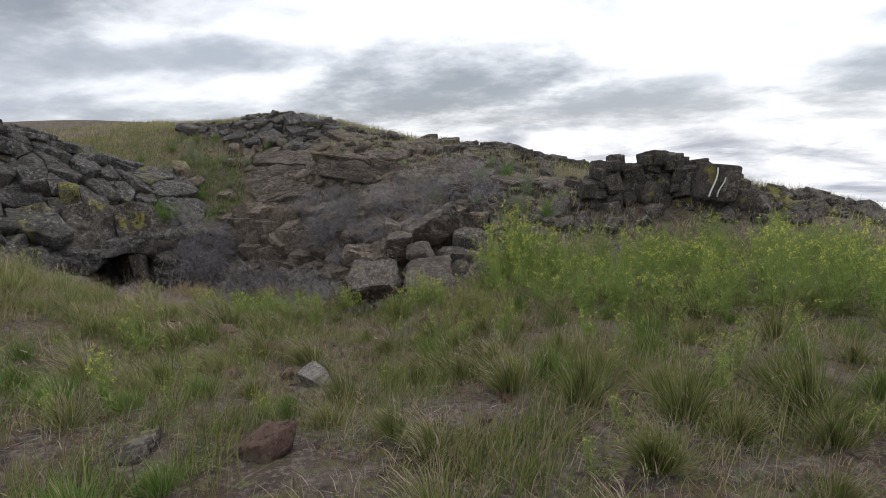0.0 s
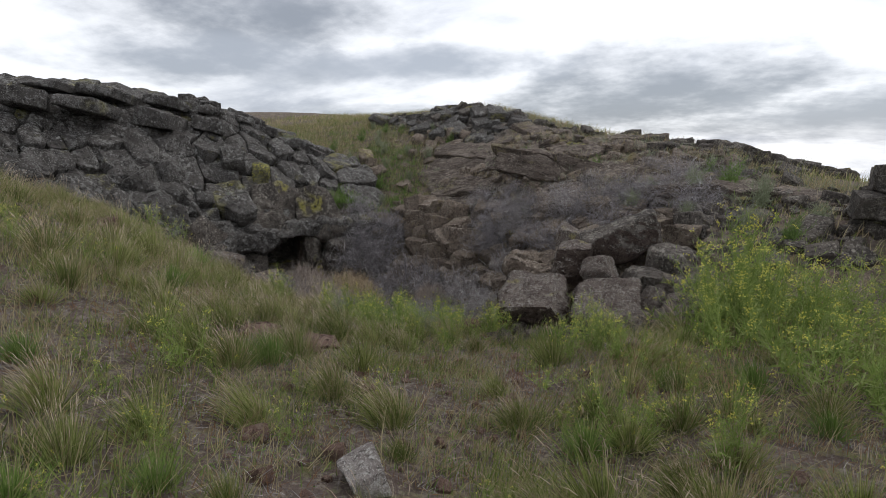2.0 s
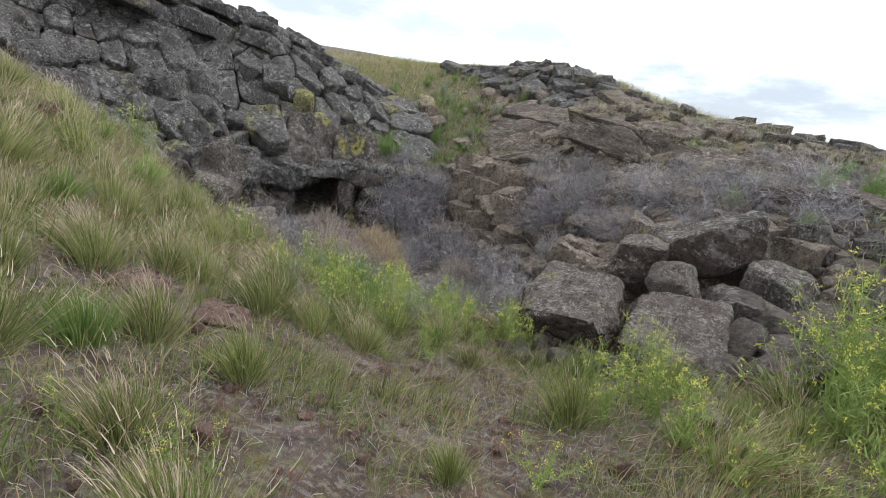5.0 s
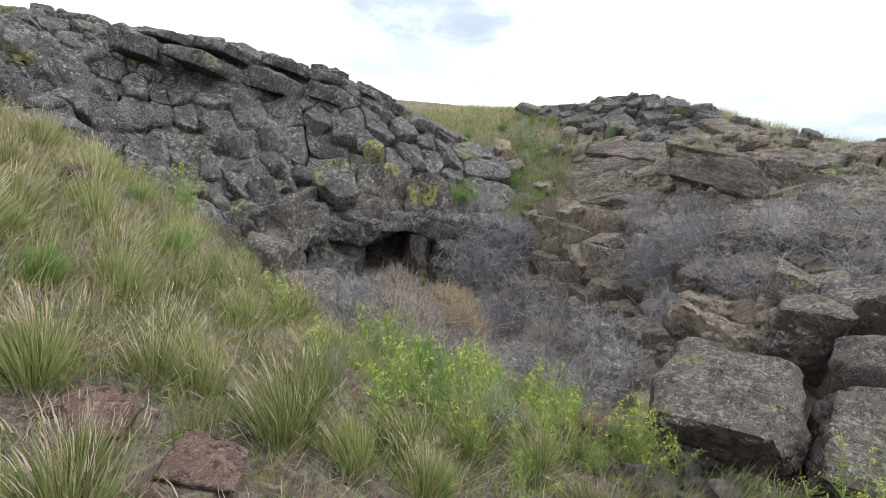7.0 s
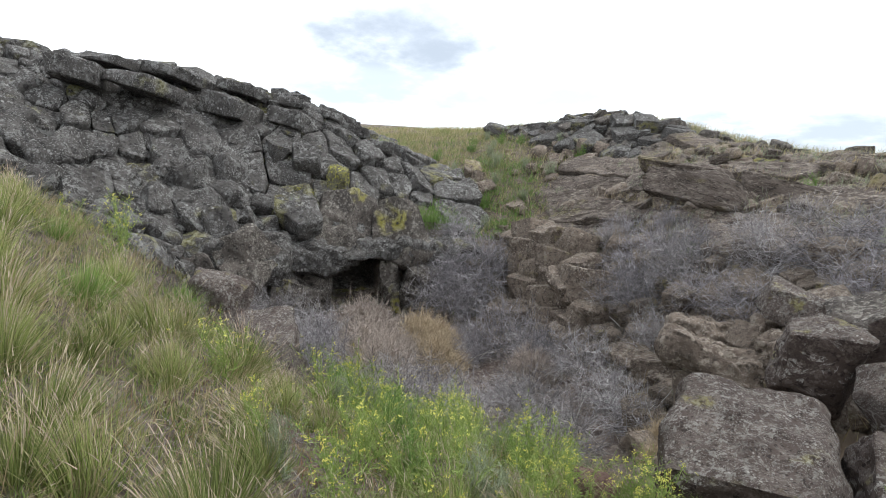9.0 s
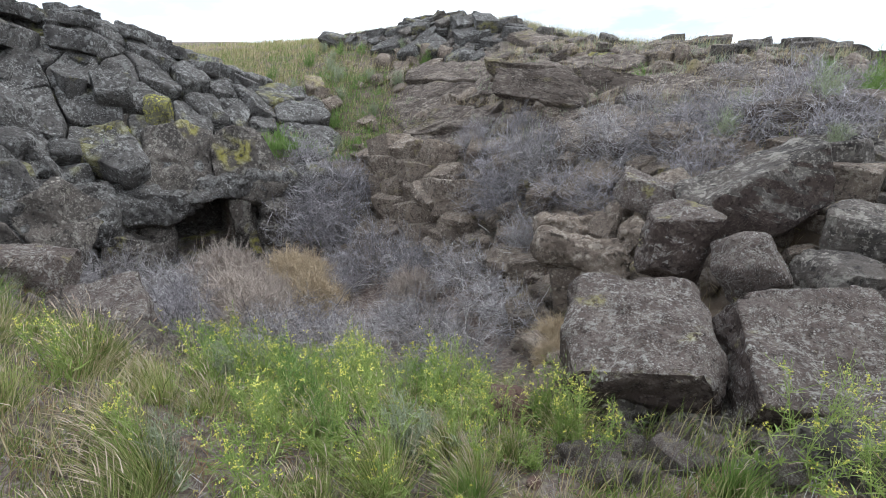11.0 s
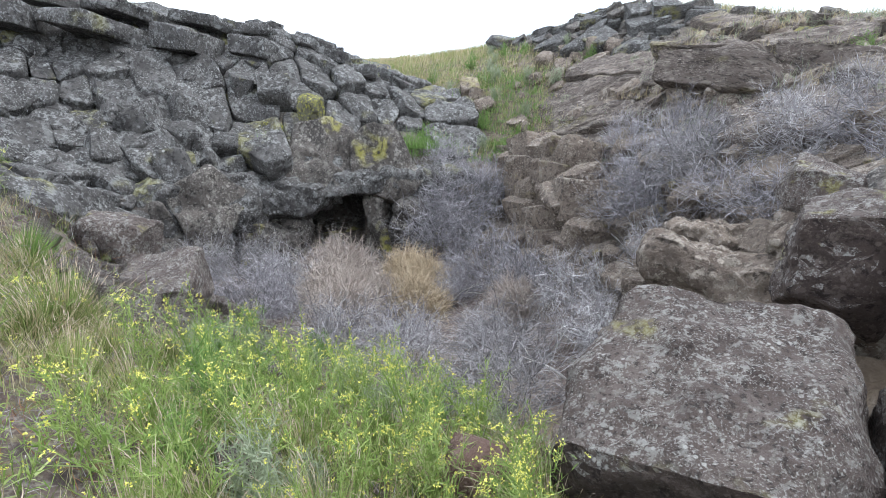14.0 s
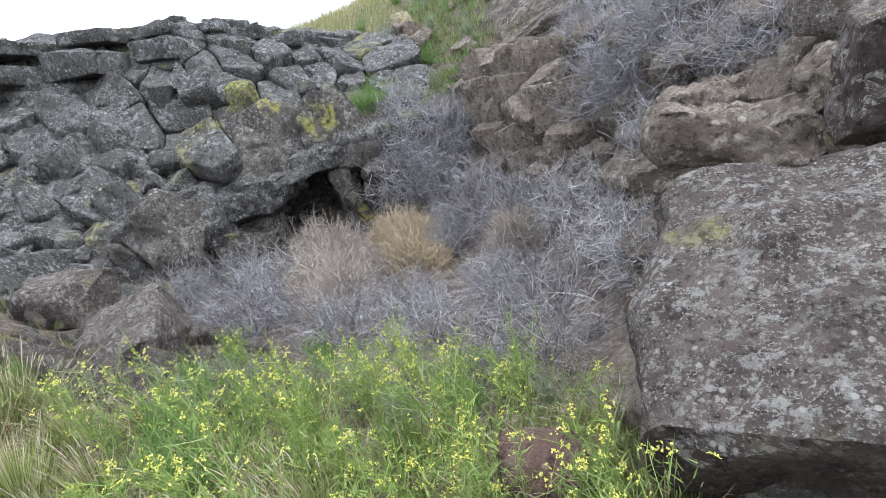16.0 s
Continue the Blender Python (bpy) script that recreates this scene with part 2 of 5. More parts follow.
def blade_material(name, a, b, c, through=0.25):
    """Leaves and stalks: every blade takes its own tint between three colours."""
    k = Mat(name, 0.75)
    r = k.geo["Random Per Island"]
    col = k.mix(a, b, k.span(r, 0.0, 0.6))
    col = k.mix(col, c, k.span(r, 0.72, 0.95))
    tint = k.mix(col, tuple(x * 0.6 for x in a), k.mul(k.info["Random"], 0.55))
    k.b.inputs["Transmission Weight"].default_value = 0.0
    k.b.inputs["Subsurface Weight"].default_value = 0.0
    tr = k.nt.nodes.new("ShaderNodeBsdfTranslucent")
    k.put(tr.inputs["Color"], tint)
    ms = k.nt.nodes.new("ShaderNodeMixShader")
    ms.inputs[0].default_value = through
    k.put(ms.inputs[1], k.b.outputs[0])
    k.put(ms.inputs[2], tr.outputs[0])
    k.put(k.nt.nodes["Material Output"].inputs[0], ms.outputs[0])
    return k.done(tint)


GREEN = blade_material("green_blades", (0.085, 0.118, 0.028), (0.28, 0.32, 0.095), (0.40, 0.385, 0.18), 0.32)
FRESH = blade_material("fresh_green_blades", (0.115, 0.200, 0.040), (0.20, 0.29, 0.075), (0.31, 0.36, 0.12), 0.3)
STRAW = blade_material("straw_blades", (0.30, 0.235, 0.12), (0.53, 0.46, 0.28), (0.34, 0.24, 0.15))
SEED = blade_material("seed_heads", (0.42, 0.33, 0.24), (0.52, 0.43, 0.33), (0.38, 0.26, 0.21))
RED_SEED = blade_material("reddish_seed_heads", (0.36, 0.17, 0.14), (0.44, 0.25, 0.20), (0.40, 0.30, 0.22))
MUSTARD = blade_material("mustard_stems", (0.165, 0.245, 0.055), (0.285, 0.355, 0.100), (0.36, 0.40, 0.17), 0.35)
FLOWER = blade_material("yellow_flowers", (0.60, 0.55, 0.075), (0.70, 0.665, 0.17), (0.58, 0.56, 0.20))
SAGE = blade_material("grey_twigs", (0.13, 0.115, 0.115), (0.34, 0.318, 0.318), (0.54, 0.515, 0.49), 0.05)
LILAC = blade_material("lilac_grey_twigs", (0.11, 0.099, 0.103), (0.305, 0.283, 0.292), (0.52, 0.49, 0.485), 0.05)
TAN = blade_material("tan_twigs", (0.34, 0.26, 0.165), (0.46, 0.37, 0.25), (0.28, 0.215, 0.15), 0.05)
DUN = blade_material("dun_twigs", (0.30, 0.245, 0.205), (0.42, 0.36, 0.31), (0.26, 0.21, 0.18), 0.05)
RUST = blade_material("rust_stalks", (0.25, 0.135, 0.075), (0.33, 0.20, 0.11), (0.36, 0.28, 0.16))
WEED = blade_material("weed_leaves", (0.115, 0.200, 0.045), (0.185, 0.275, 0.075), (0.24, 0.30, 0.12))
GREYGREEN = blade_material("grey_green_leaves", (0.20, 0.235, 0.140), (0.29, 0.32, 0.205), (0.34, 0.35, 0.25))
GROUND = ground_material()

# ---- the lie of the land: heights along named lines ----
WALKED = [(0, -6, 0.15), (0, -2, 0.05), (0, 0, 0.0), (0.15, 1.5, -0.1), (0.1, 3.3, -0.32), (-0.7, 4.8, -0.74),
          (-1.3, 5.6, -0.86), (-1.85, 6.1, -0.90), (-1.85, 7.0, -1.18), (-1.4, 7.7, -1.26), (-1.7, 8.2, -1.38), (-1.75, 8.95, -1.42), (-0.75, 8.8, -1.22)]
BANK = [(-12, 3, 1.5), (-9.4, 6.4, 0.68), (-8.7, 7.5, 0.08), (-8.0, 8.1, -0.30), (-7.5, 8.6, -0.80), (-6.6, 8.9, -1.42),
        (-4.8, 8.9, -1.58), (-3.0, 8.8, -1.50), (-4.0, 7.0, -0.95), (-3.7, 5.7, -0.62), (-6.5, 6.3, 0.0), (-6.0, 3.0, 0.35),
        (-2.5, 2.5, -0.05), (-3.0, -2.0, 0.35), (-9.0, -3.0, 0.9)]
EAST_FLAT = [(0.1, 7.5, -0.80), (2.3, 6.7, -0.85), (4.0, 6.0, -0.62), (1.2, 9.3, -1.0), (3.0, 10.8, -0.95), (6.3, 11.0, -0.75),
             (6.0, 8.0, -0.72), (10.0, 12.0, -0.75), (9.0, 4.0, -0.35), (4.5, 2.0, -0.10), (3.0, 4.3, -0.35), (6, -3, 0.05)]
HOLLOW = [(-10.2, 11.7, -2.60), (-9.3, 13.2, -2.80), (-8.0, 12.8, -2.95), (-6.0, 13.2, -2.90), (-3.8, 12.3, -2.40), (-4.0, 10.4, -2.25),
          (-6.5, 10.6, -2.40), (-8.6, 10.3, -2.35), (-5.5, 9.7, -1.95), (-2.6, 10.0, -1.95), (-2.6, 11.6, -2.0), (-9.0, 9.3, -1.3)]
HILLSIDE = [(-9.9, 17.6, -0.75), (-7.9, 17.7, -1.15), (-7.0, 17.2, -1.75), (-7.0, 15.6, -2.55), (-4.4, 14.8, -1.75), (-4.4, 16.2, -0.55),
            (-2.8, 13.5, -1.5), (-3.3, 15.0, -0.75), (-2.9, 16.3, -0.15), (-1.2, 13.0, -0.75), (0.6, 12.2, -0.65), (0.5, 15, 0.1),
            (-10.6, 19.4, 0.75), (-8.1, 19.8, 0.45), (-5.5, 18.2, 0.45), (-1.0, 16.6, 0.45)]
RIDGE = [(-12.9, 23.9, 2.45), (-9.9, 22.8, 2.5), (-8.0, 22.4, 2.65), (-5.6, 21.4, 2.0), (-3.1, 21.0, 1.5), (-1.3, 19.7, 1.35),
         (1.1, 18.0, 0.95), (3.2, 18.8, 0.45), (3.0, 15.5, 0.10), (4.5, 13.6, 0.30), (7.0, 13.2, -0.1), (9.7, 13.0, -0.62)]
BEHIND = [(0, 26, 1.0), (7, 22, 0.0), (14, 22, -0.9), (-6, 28, 2.1), (-15, 27, 2.75), (-22, 29, 3.2), (-22, 24, 2.75), (16, 4, -0.5),
          (-13.5, 20.5, 1.35), (-12.2, 18.5, 0.55)]
CLIFF_TOP = [(-16.5, 10.2, 2.55), (-15.5, 12.2, 2.55), (-14.6, 14.3, 2.40), (-13.8, 15.7, 2.05), (-14.0, 17.2, 1.75), (-12.6, 16.7, 1.15),
             (-20, 12, 2.9), (-20, 5, 3.0), (-19, 18, 2.2), (-16.5, 7.0, 2.65)]
CLIFF_FOOT = [(-12.6, 8.4, -0.50), (-12.4, 10.0, -0.55), (-12.1, 11.4, -0.55), (-11.9, 13.1, -0.42), (-11.3, 14.8, -0.38), (-10.5, 16.2, -0.5),
              (-10.2, 16.9, -0.4), (-11.2, 9.5, -0.95), (-11.6, 7.2, 0.2)]
LEDGE_TOP = [(-11.7, 11.5, -0.72), (-11.4, 13.3, -0.66), (-11.1, 14.5, -0.86), (-10.2, 15.8, -0.95), (-9.2, 16.7, -0.9)]
LEDGE_FOOT = [(-11.2, 11.2, -2.2), (-11.0, 12.6, -2.62), (-10.9, 13.6, -2.75), (-10.6, 14.6, -2.75), (-9.9, 15.1, -2.65), (-8.9, 15.9, -2.2)]
LINES = (WALKED, BANK, EAST_FLAT, HOLLOW, HILLSIDE, RIDGE, BEHIND, CLIFF_TOP, CLIFF_FOOT, LEDGE_TOP, LEDGE_FOOT)
KNOTS = np.array([p for line in LINES for p in line], float)


def kernel(ax, ay, bx, by):
    return np.sqrt((ax[:, None] - bx[None]) ** 2 + (ay[:, None] - by[None]) ** 2 + 0.06)


n_k = len(KNOTS)
system = np.zeros((n_k + 3, n_k + 3))
system[:n_k, :n_k] = kernel(KNOTS[:, 0], KNOTS[:, 1], KNOTS[:, 0], KNOTS[:, 1]) - 0.01 * np.eye(n_k)
system[:n_k, n_k:] = np.c_[np.ones(n_k), KNOTS[:, :2]]
system[n_k:, :n_k] = system[:n_k, n_k:].T
WEIGHTS = np.linalg.solve(system, np.r_[KNOTS[:, 2], 0, 0, 0])


CAVE, CAVE_AX, CAVE_AY = (-10.80, 14.32), -0.80, 0.60      # the cave's mouth and the way into it


def base_height(x, y, hollowed=True):
    x, y = np.atleast_1d(np.asarray(x, float)), np.atleast_1d(np.asarray(y, float))
    cx, cy = np.clip(x, -24, 18), np.clip(y, -10, 32)
    z = np.empty(len(x))
    for i in range(0, len(x), 20000):
        s = slice(i, i + 20000)
        z[s] = kernel(cx[s], cy[s], KNOTS[:, 0], KNOTS[:, 1]) @ WEIGHTS[:n_k] + WEIGHTS[n_k] + WEIGHTS[n_k + 1] * cx[s] + WEIGHTS[n_k + 2] * cy[s]
    away = np.hypot(x - cx, y - cy)
    cave = (CAVE_AX * (x - CAVE[0]) + CAVE_AY * (y - CAVE[1]), CAVE_AY * (x - CAVE[0]) - CAVE_AX * (y - CAVE[1]))
    hole = hollowed & (np.abs(cave[1]) < 0.72) & (cave[0] > -0.3) & (cave[0] < 1.75)
    east = np.clip((np.degrees(np.arctan2(x + 1, np.maximum(y + 2, 0.1))) + 14) / 20, 0, 1)
    east = east * east * (3 - 2 * east)
    past = np.maximum(np.maximum(x - 9.5, y - np.interp(x, [-13, -5, -1, 3, 10], [27, 24.5, 21.5, 20.0, 14.8])), 0)
    z = np.where(hole, np.minimum(z, -2.65 + 0.2 * np.clip(cave[0], 0, 2)), z)
    return z - 0.005 * away - 0.17 * east * past


def inside(x, y, poly):
    """How far a place lies inside a polygon, 0 to 1, with a soft border."""
    x, y = np.asarray(x, float), np.asarray(y, float)
    odd, near = np.zeros(x.shape, bool), np.full(x.shape, 1e9)
    for (x0, y0), (x1, y1) in zip(poly, poly[1:] + poly[:1]):
        cross = ((y0 > y) != (y1 > y)) & (x < (x1 - x0) * (y - y0) / (y1 - y0 + 1e-12) + x0)
        odd ^= cross
        t = np.clip(((x - x0) * (x1 - x0) + (y - y0) * (y1 - y0)) / ((x1 - x0) ** 2 + (y1 - y0) ** 2), 0, 1)
        near = np.minimum(near, np.hypot(x - x0 - t * (x1 - x0), y - y0 - t * (y1 - y0)))
    return np.clip(0.5 + np.where(odd, near, -near) / 0.7, 0, 1)


CLIFF_AREA = [(-19, 3.5), (-12.3, 6.2), (-10.2, 8.4), (-9.0, 9.6), (-10.6, 10.8), (-10.6, 14.2), (-9.6, 15.3), (-8.8, 16.7), (-10.2, 16.9), (-11.2, 17.8), (-14.2, 18.6), (-18, 17.5), (-19, 10)]
LEDGE_GRASS = [(-11.9, 13.2), (-11.3, 13.5), (-10.8, 14.9), (-9.9, 16.3), (-9.3, 17.0), (-10.0, 17.4), (-10.8, 16.0), (-11.4, 14.8)]
PEAK_AREA = [(-12.6, 23.2), (-11.0, 21.6), (-8.5, 21.0), (-6.2, 20.3), (-5.2, 21.6), (-8, 23.2)]
FACE_AREA = [(-7.0, 20.0), (-6.2, 17.3), (-4.0, 16.0), (-2.0, 15.3), (-0.2, 15.4), (1.5, 15.6), (2.6, 15.2), (0.6, 18.0), (-1.6, 19.8), (-4.0, 20.2)]
SCREE_AREA = [(-8.9, 17.9), (-8.7, 16.4), (-7.4, 14.9), (-5.0, 14.4), (-3.6, 13.2), (-2.4, 9.6), (-0.4, 9.2), (0.6, 10.4), (0.9, 12.6), (-0.2, 14.2), (-3.0, 15.2), (-5.0, 16.6), (-6.6, 18.2)]
HOLLOW_AREA = [(-10.9, 11.6), (-10.4, 14.4), (-9.0, 15.4), (-7.2, 15.2), (-5.0, 14.6), (-3.0, 12.6), (-2.5, 10.6), (-4.2, 10.2), (-6.6, 9.9), (-9.4, 10.1)]


def masks(x, y):
    cliff = inside(x, y, CLIFF_AREA) * (1 - inside(x, y, LEDGE_GRASS))
    scree = inside(x, y, SCREE_AREA)
    face = np.maximum(inside(x, y, PEAK_AREA), inside(x, y, FACE_AREA))
    hollow = inside(x, y, HOLLOW_AREA)
    return cliff, scree, face, hollow


def axis(stops):
    vals = []
    for a, b, step in stops:
        vals.extend(np.linspace(a, b, max(1, round((b - a) / step)), endpoint=False))
    vals.append(stops[-1][1])
    return np.array(vals)


def blocky(p, size, seed):
    """Cell-shaped relief: each cell stands proud by its own amount, with cracks between."""
    q = Vector(((p[0] + seed) / size, (p[1] + seed) / size, p[2] / (size * 0.75)))
    dist, pts = noise.voronoi(q)
    d = dist[1] - dist[0]
    rnd = noise.noise(Vector(pts[0]) * 7.3)
    return 0.30 * rnd + 0.55 * min(d / 0.22, 1.0) - 0.35


def build_ground():
    xs = axis([(-1500, -200, 200), (-200, -40, 16), (-40, -19, 1.4), (-19, -17, 0.2), (-17, -8, 0.062), (-8, 3, 0.09), (3, 11, 0.16), (11, 40, 1.6), (40, 200, 16), (200, 1500, 200)])
    ys = axis([(-1500, -200, 200), (-200, -30, 15), (-30, -3, 1.2), (-3, 0, 0.16), (0, 8, 0.085), (8, 18.5, 0.062), (18.5, 24.5, 0.1), (24.5, 32, 0.5), (32, 60, 2.5), (60, 300, 16), (300, 2000, 170)])
    X, Y = np.meshgrid(xs, ys)
    x, y = X.ravel(), Y.ravel()
    z = base_height(x, y)
    cliff, scree, face, hollow = masks(x, y)
    bare = np.maximum(np.maximum(cliff, scree * 0.95), face)
    near = (np.abs(x) < 22) & (y > -8) & (y < 30)
    gy, gx = np.gradient(z.reshape(X.shape), ys, xs)
    nrm = np.stack([-gx.ravel(), -gy.ravel(), np.ones(len(x))], 1)
    nrm /= np.linalg.norm(nrm, axis=1)[:, None]
    P = np.stack([x, y, z], 1)
    for i in np.nonzero(near)[0]:
        p = P[i]
        v = Vector(p)
        lump = 0.05 * noise.fractal(v * 0.9, 1.0, 2.0, 4) + 0.02 * noise.noise(v * 5.0)
        r = bare[i]
        push = 0.0
        if r > 0.02:
            if cliff[i] > face[i] and cliff[i] >= scree[i]:
                push = 0.10 * blocky(p, 0.33, 11.0) - 0.06
            elif face[i] > scree[i]:
                layers = noise.noise(Vector((p[0] * 0.35, p[1] * 0.35, p[2] * 3.2 + 0.5 * noise.noise(v * 0.7))))
                push = 0.22 * layers + 0.20 * blocky((p[0] * 0.55, p[1] * 0.55, p[2] * 1.6), 0.55, 5.0)
            else:
                push = 0.30 * blocky(p, 0.6, 7.0) + 0.10 * blocky(p, 0.22, 2.0)
            push += 0.05 * noise.fractal(v * 2.4, 0.9, 2.1, 4)
        P[i] = p + nrm[i] * push * r + np.array((0, 0, lump))
    n, m = X.shape
    idx = np.arange(n * m).reshape(n, m)
    quads = np.stack([idx[:-1, :-1], idx[:-1, 1:], idx[1:, 1:], idx[1:, :-1]], -1).reshape(-1, 4)
    me = bpy.data.meshes.new("ground")
    me.from_pydata(P, [], quads)
    for name, vals in (("rock", bare), ("green", np.clip(1.0 - hollow, 0, 1) * 0.95), ("warm", np.maximum(scree, hollow * 0.8))):
        me.attributes.new(name, "FLOAT", "POINT").data.foreach_set("value", vals.astype(np.float32))
    me.materials.append(GROUND)
    me.polygons.foreach_set("use_smooth", np.ones(len(quads), bool))
    tagged(new("ground", me), "dry steppe ground with sparse grass, bare soil and basalt ledges", "ground", kind="structure")
    return xs, ys, P[:, 2].reshape(n, m)


XS, YS, ZS = build_ground()


def ground_z(x, y):
    """Height of the built ground."""
    i = int(np.clip(np.searchsorted(XS, x) - 1, 0, len(XS) - 2))
    j = int(np.clip(np.searchsorted(YS, y) - 1, 0, len(YS) - 2))
    u, v = (x - XS[i]) / (XS[i + 1] - XS[i]), (y - YS[j]) / (YS[j + 1] - YS[j])
    return float((ZS[j, i] * (1 - u) + ZS[j, i + 1] * u) * (1 - v) + (ZS[j + 1, i] * (1 - u) + ZS[j + 1, i + 1] * u) * v)


def slope(x, y, e=0.25):
    g = base_height([x + e, x - e, x, x], [y, y, y + e, y - e])
    return Vector((-(g[0] - g[1]) / (2 * e), -(g[2] - g[3]) / (2 * e), 1)).normalized()


FINE = ("foliage", "straw", "seed_head", "branchwork", "twig_tangle", "stalk", "leafage", "blossom")


def part(name, bm, material, parent=None, label=""):
    me = bm if isinstance(bm, bpy.types.Mesh) else bpy.data.meshes.new(name)
    if me is not bm:
        bm.to_mesh(me)
        bm.free()
    if material and not me.materials:
        me.materials.append(material)
    ob = new(name, me)
    ob.parent = parent
    return tagged(ob, label, kind="stuff" if name in FINE else "")


# ---- rocks ----
def rock_bm(seed, n=18, cuts=0, rough=0.03, square=0.6, bevel=0.07, dims=(1, 1, 1)):
    """A broken block: the hull of points pushed towards a box, its edges worn, its faces roughened. Fits a box of side dims."""
    rnd = random.Random(seed)
    bm = bmesh.new()
    if square >= 0.5:
        for k in range(8):
            c = [(1 if k >> a & 1 else -1) * 0.5 * (1 - rnd.random() * (1.22 - square) * 0.85) * dims[a] for a in range(3)]
            bm.verts.new(c)
        n = max(6, n // 2)
    for k in range(n):
        v = Vector((rnd.gauss(0, 1), rnd.gauss(0, 1), rnd.gauss(0, 1))).normalized()
        big = max(abs(c) for c in v)
        v = v * (1 - square) + v / big * square
        bm.verts.new((v.x * 0.5 * dims[0], v.y * 0.5 * dims[1], v.z * 0.5 * dims[2]))
    hull = bmesh.ops.convex_hull(bm, input=bm.verts[:])
    bmesh.ops.delete(bm, geom=[g for g in hull["geom_interior"] if isinstance(g, bmesh.types.BMVert)], context="VERTS")
    bmesh.ops.dissolve_limit(bm, angle_limit=radians(12), verts=bm.verts[:], edges=bm.edges[:])
    if bevel:
        bmesh.ops.bevel(bm, geom=bm.edges[:], offset=bevel * min(dims), segments=1 if cuts < 2 else 2, affect="EDGES", profile=0.6, clamp_overlap=True)
    bmesh.ops.triangulate(bm, faces=bm.faces[:])
    for c in range(cuts):
        longest = max(dims) / (2.2 * (2 ** c) + 2)
        bmesh.ops.subdivide_edges(bm, edges=[e for e in bm.edges if e.calc_length() > longest], cuts=1)
        bmesh.ops.triangulate(bm, faces=bm.faces[:])
    if rough:
        bm.normal_update()
        s = 2.6 / max(dims)
        for v in bm.verts:
            q = v.co * s + Vector((seed * 3.7, seed * 1.3, 0))
            d = noise.fractal(q, 0.9, 2.1, 5) * rough * max(dims)
            if cuts > 2:
                d += 0.18 * rough * noise.noise(q * 7) * max(dims)
            v.co += v.normal * d
    for f in bm.faces:
        f.smooth = cuts > 0
    for e in bm.edges:
        if cuts and len(e.link_faces) == 2 and e.calc_face_angle(0) > radians(26):
            e.smooth = False
    return bm


def mesh_of(name, bm, material):
    me = bpy.data.meshes.new(name)
    bm.to_mesh(me)
    bm.free()
    me.materials.append(material)
    return me


BLOCKS = {m: [mesh_of("block", rock_bm(s + k * 50, 14 + s % 5, 2, 0.055, 0.55 + 0.09 * (s % 5), 0.045), m) for s in range(14)]
          for k, m in enumerate((ROCK, ROCK_DARK, ROCK_BROWN, ROCK_FACE))}


def scatter(area, count, gap, seed, keep=None):
    """Places in a polygon, no two nearer than gap (a number or a function of the place)."""
    rnd = random.Random(seed)
    x0, x1 = min(p[0] for p in area), max(p[0] for p in area)
    y0, y1 = min(p[1] for p in area), max(p[1] for p in area)
    cand = np.array([(rnd.uniform(x0, x1), rnd.uniform(y0, y1)) for _ in range(count * 14)])
    cand = cand[inside(cand[:, 0], cand[:, 1], area) > 0.5]
    got = np.empty((0, 2))
    for c in cand:
        if keep and not keep(*c):
            continue
        if len(got) == 0 or np.min(np.hypot(got[:, 0] - c[0], got[:, 1] - c[1])) > gap:
            got = np.vstack([got, c])
            if len(got) >= count:
                break
    return [tuple(c) for c in got]


def block_on(parent, material, x, y, size, rnd, sink=0.15, lift=0.0, flat=1.0, name="block"):
    nrm = slope(x, y)
    me = rnd.choice(BLOCKS[material])
    ob = new(name, me)
    z = ground_z(x, y) + lift
    dims = Vector((size * rnd.uniform(0.85, 1.35), size * rnd.uniform(0.75, 1.15), size * rnd.uniform(0.65, 1.0) * flat))
    turn = Vector((0, 0, 1)).lerp(nrm, 0.6).to_track_quat("Z", "Y").to_matrix().to_4x4() @ pose(0, 0, 0, rnd.gauss(0, 9), rnd.gauss(0, 9), rnd.uniform(0, 360))
    at = Vector((x, y, z)) + nrm * (dims.z * (0.5 - sink))
    ob.matrix_world = Matrix.Translation(at) @ turn @ Matrix.Diagonal((*dims, 1))
    ob.parent = parent
    return ob


def outcrop(name, label, area, material, count, lo, hi, gap, seed, keep=None, flat=1.0, sink=0.3, grow=None):
    base = tagged(new(name), label, "rock outcrop", kind="structure")
    rnd = random.Random(seed)
    for x, y in scatter(area, count, gap, seed, keep):
        size = lo + (hi - lo) * rnd.random() ** 1.8
        if grow:
            size *= grow(x, y)
        block_on(base, material, x, y, size, rnd, sink, 0, flat)
    return base


def boulder(name, label, seed, at, dims, turn=(0, 0, 0), material=None, cuts=3, square=0.75, n=22, rough=0.022, bevel=0.06, group=""):
    ob = part(name, rock_bm(seed, n, cuts, rough, square, bevel, dims), material or ROCK_NEAR)
    ob.matrix_world = pose(*at, *turn)
    return tagged(ob, label, "boulder", group)


